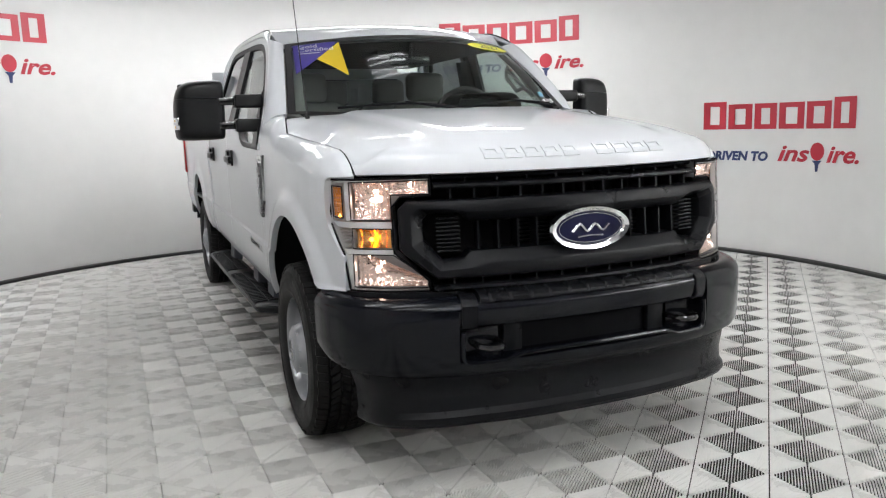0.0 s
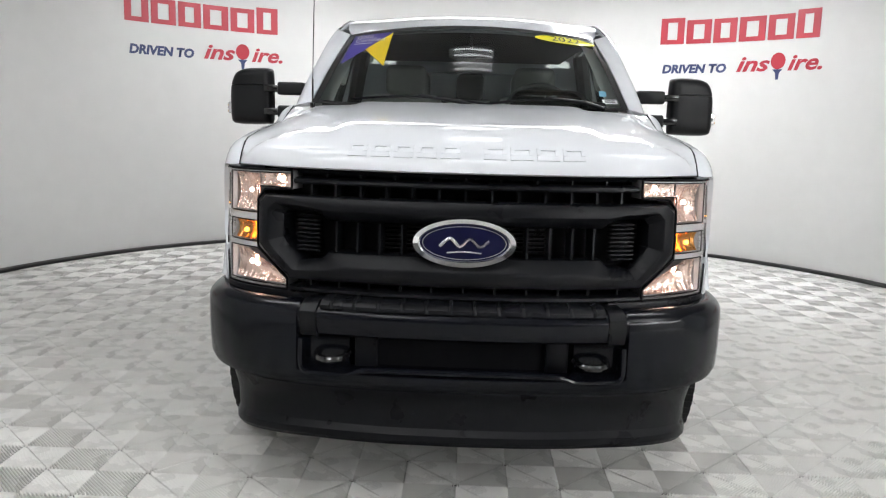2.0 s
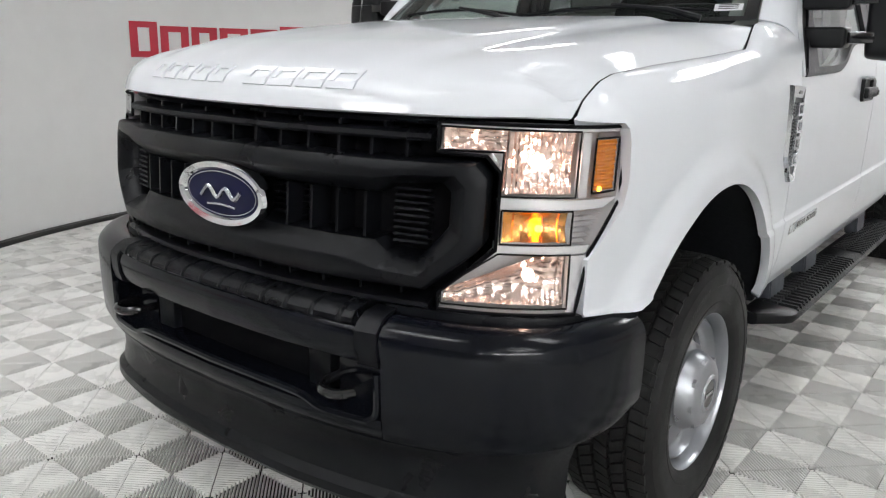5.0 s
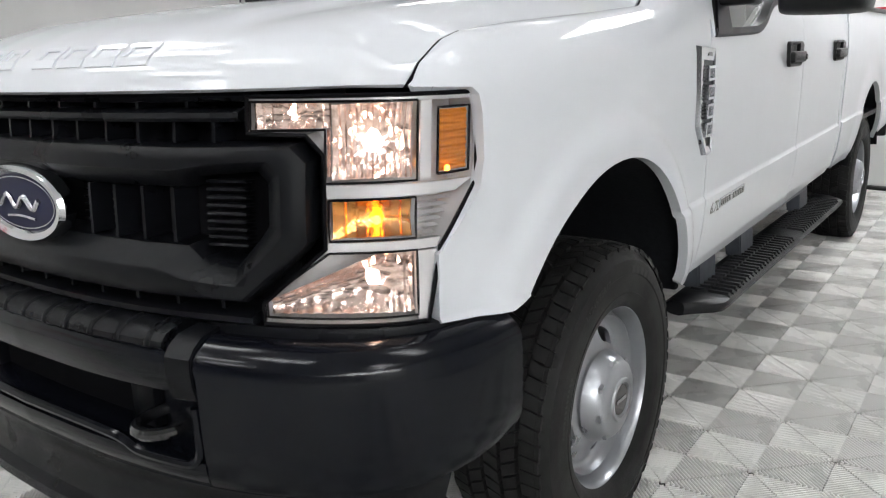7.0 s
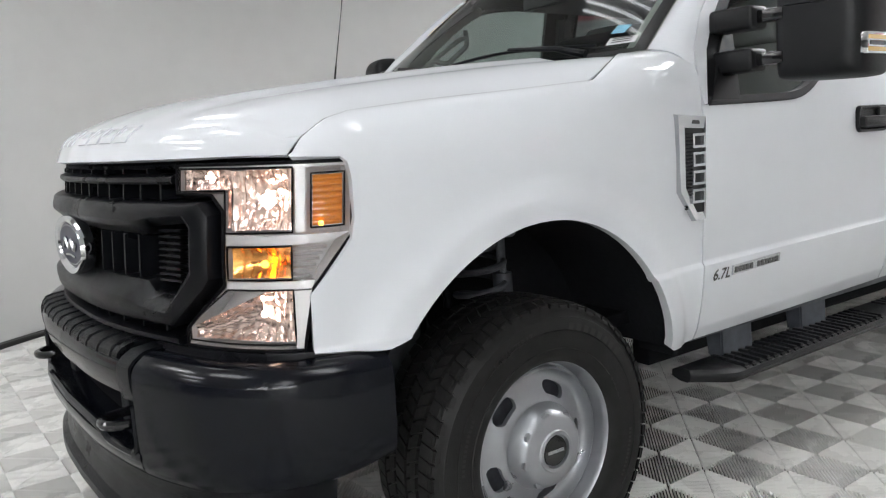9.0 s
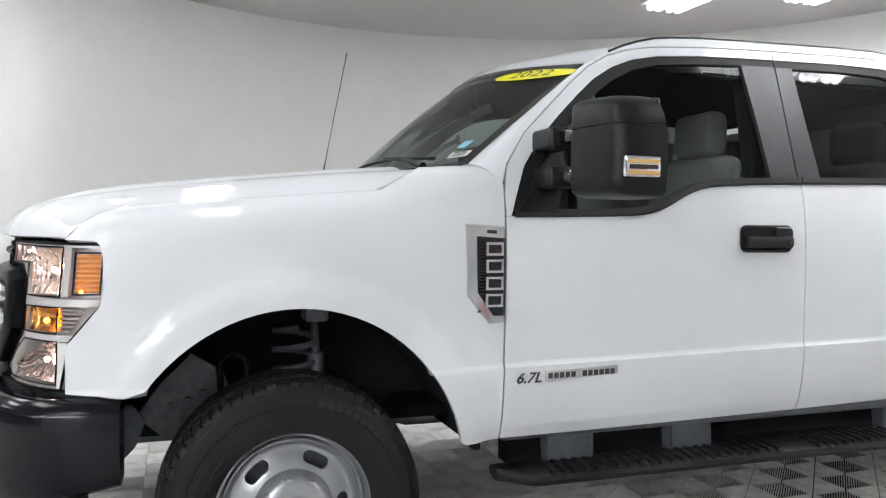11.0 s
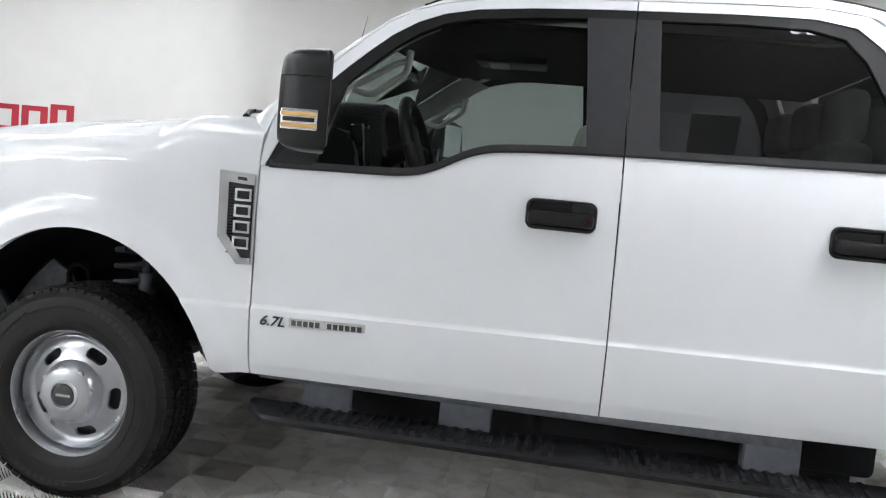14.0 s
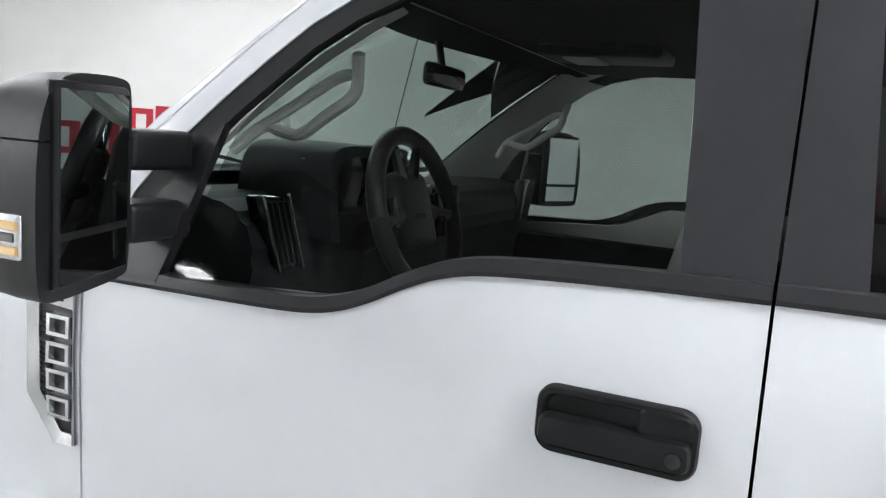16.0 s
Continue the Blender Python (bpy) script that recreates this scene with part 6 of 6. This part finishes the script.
tube(bm, [(0, 0.985, 1.84), (0, 0.965, 1.925)], 0.012, 8)
part("inside_mirror", bm, M_GLOSS, truck, "black inside mirror")
bm = bmesh.new()
box(bm, -0.11, 0.11, 1.30, 1.62, 1.878, 1.91, 0.012, 3)
over = part("roof_console", bm, M_DASH, truck, "black overhead console")
part("dome_lamp", box(bmesh.new(), -0.075, 0.075, 1.36, 1.45, 1.872, 1.882, 0.004, 2), M_STONE, over, "unlit pale dome lamp")
bm = bmesh.new()
box(bm, -0.89, 0.89, 0.60, 2.94, 0.66, 0.70)
part("cabin_floor", bm, M_DASH, truck)

# ---- stickers on the glass ----
M_STPURPLE = mat("purple_sticker", (0.06, 0.045, 0.28), 0.35, grain=0.04)
M_STYELLOW = mat("yellow_sticker", (0.72, 0.52, 0.02), 0.35, grain=0.04)
M_STBRIGHT = mat("bright_yellow_sticker", (0.85, 0.80, 0.02), 0.3, grain=0.03)
M_WHITE = mat("white_print", (0.75, 0.75, 0.76), 0.45, grain=0.03)
M_INK = mat("black_print", (0.01, 0.01, 0.012), 0.4)
M_PALEBLUE = mat("pale_blue_label", (0.18, 0.42, 0.55), 0.4, grain=0.1, grain_size=90)


def ws_patch(poly, lift, n=5, inside=False):
    bm = bmesh.new()
    d = Vector((0, -0.7, 0.7)) * lift
    p = dense(poly, n)
    lo = [bm.verts.new(ws_at(u, v) + d) for u, v in p]
    c = bm.verts.new(ws_at(sum(q[0] for q in poly) / len(poly), sum(q[1] for q in poly) / len(poly)) + d)
    for i in range(len(lo)):
        bm.faces.new((lo[i], lo[(i + 1) % len(lo)], c))
    return face_out(bm, (0, -1, 1))


def lettering(name, me, material, parent):
    me.materials.append(material)
    ob = new(name, me)
    ob.parent = parent
    return ob


M_BACKING = mat("dark_sticker_backing", (0.05, 0.055, 0.06), 0.6)
for poly in ([(-0.945, 0.95), (-0.62, 0.95), (-0.79, 0.69), (-0.935, 0.49)], [(-0.615, 0.935), (-0.79, 0.69), (-0.60, 0.45)]):
    part("sticker_back", ws_patch(poly, 0.002), M_BACKING, screen)
sticker = part("screen_sticker", ws_patch([(-0.945, 0.95), (-0.62, 0.95), (-0.79, 0.69), (-0.935, 0.49)], 0.004), M_STPURPLE, truck, "purple certified sticker on the windscreen")
part("sticker_arrow", ws_patch([(-0.615, 0.935), (-0.79, 0.69), (-0.60, 0.45)], 0.006), M_STYELLOW, sticker, "yellow arrow")
for body, v, sz in (("Gold", 0.875, 0.052), ("Certified", 0.815, 0.052)):
    me = text_mesh(body, sz, lambda a, b, w, v=v: ws_at(-0.91 + a / 0.74, v + b / 0.66) + Vector((0, -0.005, 0.005)))
    lettering("sticker_word", me, M_WHITE, sticker)
part("sticker_line", ws_patch([(-0.91, 0.795), (-0.76, 0.795), (-0.76, 0.785), (-0.91, 0.785)], 0.006), M_WHITE, sticker)
ov = [(0.735 + 0.25 * math.cos(a), 0.895 + 0.056 * math.sin(a)) for a in np.linspace(0, 2 * math.pi, 37)[:-1]]
year = part("year_sticker", ws_patch(ov, 0.005, 1), M_STBRIGHT, truck, "bright yellow oval year sticker")
me = text_mesh("2022", 0.075, lambda a, b, w: ws_at(0.735 + (a - w / 2) / 0.60, 0.862 + b / 0.72) + Vector((0, -0.006, 0.006)))
lettering("year_number", me, M_INK, year)
lab = part("screen_label", ws_patch([(0.845, 0.075), (0.945, 0.075), (0.945, 0.125), (0.845, 0.125)], 0.004, 3), M_WHITE, truck, "small white printed label")
for v in (0.085, 0.1, 0.112):
    part("print_line", ws_patch([(0.86, v), (0.93, v), (0.93, v + 0.006), (0.86, v + 0.006)], 0.006, 2), M_INK, lab)
part("screen_label", ws_patch([(0.835, 0.16), (0.885, 0.155), (0.895, 0.215), (0.845, 0.22)], 0.004, 3), M_PALEBLUE, truck, "pale blue service label")
bm = bmesh.new()
box(bm, -0.895, -0.885, 2.38, 2.64, 1.55, 1.82)
for v in bm.verts:
    v.co.x = -(glass_x(v.co.z) - 0.022) - (0.002 if v.co.x > -0.89 else 0)
part("window_sticker", bm, M_WHITE, truck, "large paper sticker inside the window")


# ---- lamps ----
M_TUBE = mat("lit_tube", (1, 1, 1), 0.5, emit=(0.97, 0.985, 1.0), strength=8.5)
M_SOFT = mat("dim_lit_tube", (1, 1, 1), 0.5, emit=(0.97, 0.985, 1.0), strength=5.0)
M_SIDE_FILL = mat("side_fill_tube", (1, 1, 1), 0.5, emit=(0.97, 0.985, 1.0), strength=17.0)
M_KEY = mat("added_key_tube", (1, 1, 1), 0.5, emit=(0.97, 0.985, 1.0), strength=36.0)
M_FIXT = mat("white_lamp_housing", (0.7, 0.7, 0.7), 0.4)


def tube_light(x, y, lit, half, thick):
    """A flat tray under the ceiling with four tubes across the room."""
    ob = thing("ceiling_light", "flat white four-tube ceiling lamp, added for light except over the cab", "lamp", "ceiling lamps", at=(x, y, TOP))
    part("housing", box(bmesh.new(), -half - 0.06, half + 0.06, -0.19, 0.19, -0.05, 0.0, 0.012, 2), M_FIXT, ob)
    for dy in (-0.135, -0.055, 0.055, 0.135):
        b = tube(bmesh.new(), [(-half, dy, -0.050 - thick), (half, dy, -0.050 - thick)], thick, 10)
        part("tube", b, lit, ob)
    return ob


# dimmer lamps over the cab; rings round the truck, lamps ahead and beside it are added
cab_lamp = tube_light(0.02, 1.04, M_SOFT, 0.24, 0.014)
copy_thing(cab_lamp, pose(0.02, 2.7, TOP, 0, 0, 0))
first = tube_light(1.42, 4.1, M_TUBE, 0.5, 0.03)
for r, angles in ((2.3, (52,)), (2.6, (75, 98, 121)), (2.9, (66, 88, 112))):
    for a in angles:
        copy_thing(first, pose(CX + r * math.cos(radians(a)), CY + r * math.sin(radians(a)), TOP, 0, 0, 0))
# added to brighten walls and floor, clear of what the glass mirrors
for x, y in ((-1.7, -2.3), (0.1, -2.0), (-1.75, -0.35), (-1.9, 3.6), (-1.3, 4.5), (-1.2, -1.1), (-1.0, -3.1), (1.7, -0.4), (-0.9, -4.3), (2.9, -2.1), (3.3, -2.8)):
    copy_thing(first, pose(x, y, TOP, 0, 0, 0))
# brighter ones added behind the driver's side to fill the doors
side = tube_light(1.5, 3.0, M_SIDE_FILL, 0.5, 0.03)
for y in (3.4, 3.8):
    copy_thing(side, pose(1.5, y, TOP, 0, 0, 0))
# stronger lamps far over on the hall's driver's side, added unseen as key
key = tube_light(5.2, -4.1, M_KEY, 0.5, 0.03)
for x, y in [(6.6, -3.8), (7.4, -4.9), (5.9, -5.2), (4.6, -5.6), (6.7, -6.2), (5.3, -6.8), (7.3, -7.4), (6.0, -8.0), (4.4, -7.9)]:
    copy_thing(key, pose(x, y, TOP, 0, 0, 0))


# ---- wall logos: plain ring shapes for the name, words below ----
WALK_ANGLES = [float(a) for a in np.linspace(258, -28, 1145)]
WALK_LINE = [on_wall(a, 0) for a in WALK_ANGLES]
WALK_LENGTH = [0.0]
for p, q in zip(WALK_LINE, WALK_LINE[1:]):
    WALK_LENGTH.append(WALK_LENGTH[-1] + (q - p).length)


def wall_place(start, dist, z, lift=0.004):
    """A place dist metres along the wall from the angle start, lift metres ahead of it."""
    along = lerp_table(-start, [-a for a in WALK_ANGLES], WALK_LENGTH) + dist
    angle = lerp_table(along, WALK_LENGTH, WALK_ANGLES)
    return on_wall(angle, z, RAD - lift)


def logo(start, z):
    ob = thing("wall_logo", "red and navy vinyl logo on the white wall", "logo", "wall logos", at=on_wall(start - 11, z, RAD - 0.01))
    inv = Matrix.Translation(ob.location).inverted()
    x = 0.0
    for k, w in enumerate((0.29, 0.30, 0.28, 0.31, 0.30, 0.27)):
        bm = bmesh.new()
        hgt, t = (0.285 if k in (0, 5) else 0.255), 0.078
        a = dense([(x, 0), (x + w - 0.025, 0), (x + w - 0.025, hgt), (x, hgt)], 4)
        b = dense([(x + t, t * 0.62), (x + w - 0.025 - t, t * 0.62), (x + w - 0.025 - t, hgt - t * 0.62), (x + t, hgt - t * 0.62)], 4)
        va = [bm.verts.new(wall_place(start, p, z + q)) for p, q in a]
        vb = [bm.verts.new(wall_place(start, p, z + q)) for p, q in b]
        for i in range(len(va)):
            bm.faces.new((va[i], va[(i + 1) % len(va)], vb[(i + 1) % len(va)], vb[i]))
        face_out(bm, (-math.cos(radians(start)), -math.sin(radians(start)), 0))
        bmesh.ops.transform(bm, matrix=inv, verts=bm.verts)
        part("name_shape", bm, M_LOGORED, ob)
        x += w
    for body, size, d0, dz, m, sh, width in (("DRIVEN TO", 0.125, 0.04, -0.315, M_LOGONAVY, 0.15, 0.72), ("ins", 0.22, 0.87, -0.31, M_LOGORED, 0.3, 0.36), ("ire.", 0.22, 1.42, -0.31, M_LOGORED, 0.3, 0.36)):
        me = text_mesh(body, size, lambda a, b, w, d0=d0, dz=dz, width=width: inv @ wall_place(start, d0 + a * width / w, z + dz + b), shear=sh, bold=0.006)
        lettering("logo_word", me, m, ob)
    bm = bmesh.new()
    c = bm.verts.new(wall_place(start, 1.315, z - 0.215))
    ring = [bm.verts.new(wall_place(start, 1.315 + 0.078 * math.cos(t), z - 0.215 + 0.085 * math.sin(t))) for t in np.linspace(0, 2 * math.pi, 33)[:-1]]
    for i in range(32):
        bm.faces.new((c, ring[i], ring[(i + 1) % 32]))
    face_out(bm, (-math.cos(radians(start)), -math.sin(radians(start)), 0))
    bmesh.ops.transform(bm, matrix=inv, verts=bm.verts)
    part("ball", bm, M_LOGORED, ob)
    bm = bmesh.new()
    bm.faces.new([bm.verts.new(wall_place(start, 1.315 + p, z + q, 0.006)) for p, q in ((-0.055, -0.30), (0.055, -0.30), (0.022, -0.335), (0.014, -0.405), (-0.014, -0.405), (-0.022, -0.335))])
    face_out(bm, (-math.cos(radians(start)), -math.sin(radians(start)), 0))
    bmesh.ops.transform(bm, matrix=inv, verts=bm.verts)
    part("tee", bm, M_LOGONAVY, ob)
    return ob


for start, z in ((18.9, 1.28), (61.2, 2.35), (102.4, 1.28), (143.5, 2.35), (185.4, 1.28), (244.0, 1.42)):
    logo(start, z)


# ---- the tiled floor ----
M_TILE = mat("ribbed_grey_tile", (0.74, 0.73, 0.70), 0.29, spec=0.8, grain=0.06, grain_size=12, rough_var=0.08)
M_SUB = mat("dark_subfloor", (0.017, 0.0158, 0.0125), 0.9, grain=0.2)
bm = bmesh.new()
box(bm, -5.6, 8.5, -9.6, 6.6, -0.10, -0.0178)
floor = tagged(finish("floor", bm, M_SUB), "open-ribbed grey plastic tile floor", "floor", kind="structure")
STEP, X0, Y0 = 0.2065, 0.613, 1.562
HALF = STEP * math.sqrt(2) / 2
NR = 26
PITCH = 2 * HALF / NR


def tile_quads():
    """The ribs of one tile about its middle: each rib stands square to the edge that it starts from."""
    verts, faces = [], []
    wt, high = PITCH * 0.15, 0.0145
    prof = [(-1.0, -1.0), (-1.0, 0.0), (1.0, 0.0), (1.0, -1.0)]
    for q in range(4):
        ca, sa = math.cos(q * math.pi / 2 + math.pi / 4), math.sin(q * math.pi / 2 + math.pi / 4)
        for k in range(NR):
            u = -HALF + (k + 0.5) * PITCH
            v0, v1 = HALF - 0.0028, abs(u) + 0.001
            if v0 - v1 < 0.004:
                continue
            n = len(verts)
            for vv in (v0, v1):
                for du, dz in prof:
                    verts.append(((u + du * wt) * ca - vv * sa, (u + du * wt) * sa + vv * ca, dz * high))
            verts += verts[n:n + 4]
            faces += [(n + i, n + i + 4, n + i + 5, n + i + 1) for i in range(3)] + [(n + 8, n + 9, n + 10, n + 11)]
    return verts, faces


tv, tf = tile_quads()
tile_mesh = bpy.data.meshes.new("tile")
tile_mesh.from_pydata(tv, [], tf)
tile_mesh.materials.append(M_TILE)
tile_mesh.shade_smooth()
centres = []
for a in range(-30, 38):
    for b in range(-54, 24):
        if (a + b) % 2:
            x, y = X0 + a * STEP, Y0 + b * STEP
            inside = math.hypot(x - CX, y - CY) < RAD + 0.1 or (-9.4 < y < -0.4 and -3.0 < x < (8.1 if y < -2.6 else 5.0))
            if inside:
                centres.append((x, y))
near = sorted(centres, key=lambda c: abs(math.hypot(c[0], c[1] - 1.0) - 2.1) if c[0] > -2.5 else 9)[:300]
near_set = set(near)
for x, y in near:
    ob = new("tile", tile_mesh)
    ob.location = (x, y, 0)
    ob.parent = floor
rest = [c for c in centres if c not in near_set]
base_v, base_f = np.array(tv), np.array(tf)
allv = np.concatenate([base_v + np.array((x, y, 0)) for x, y in rest])
allf = np.concatenate([base_f + i * len(tv) for i in range(len(rest))])
me = bpy.data.meshes.new("tiles_rest")
me.from_pydata(allv.tolist(), [], allf.tolist())
me.materials.append(M_TILE)
me.shade_smooth()
ob = tagged(new("floor_tiles", me), "ribbed grey plastic floor tiles", kind="stuff")
ob.parent = floor
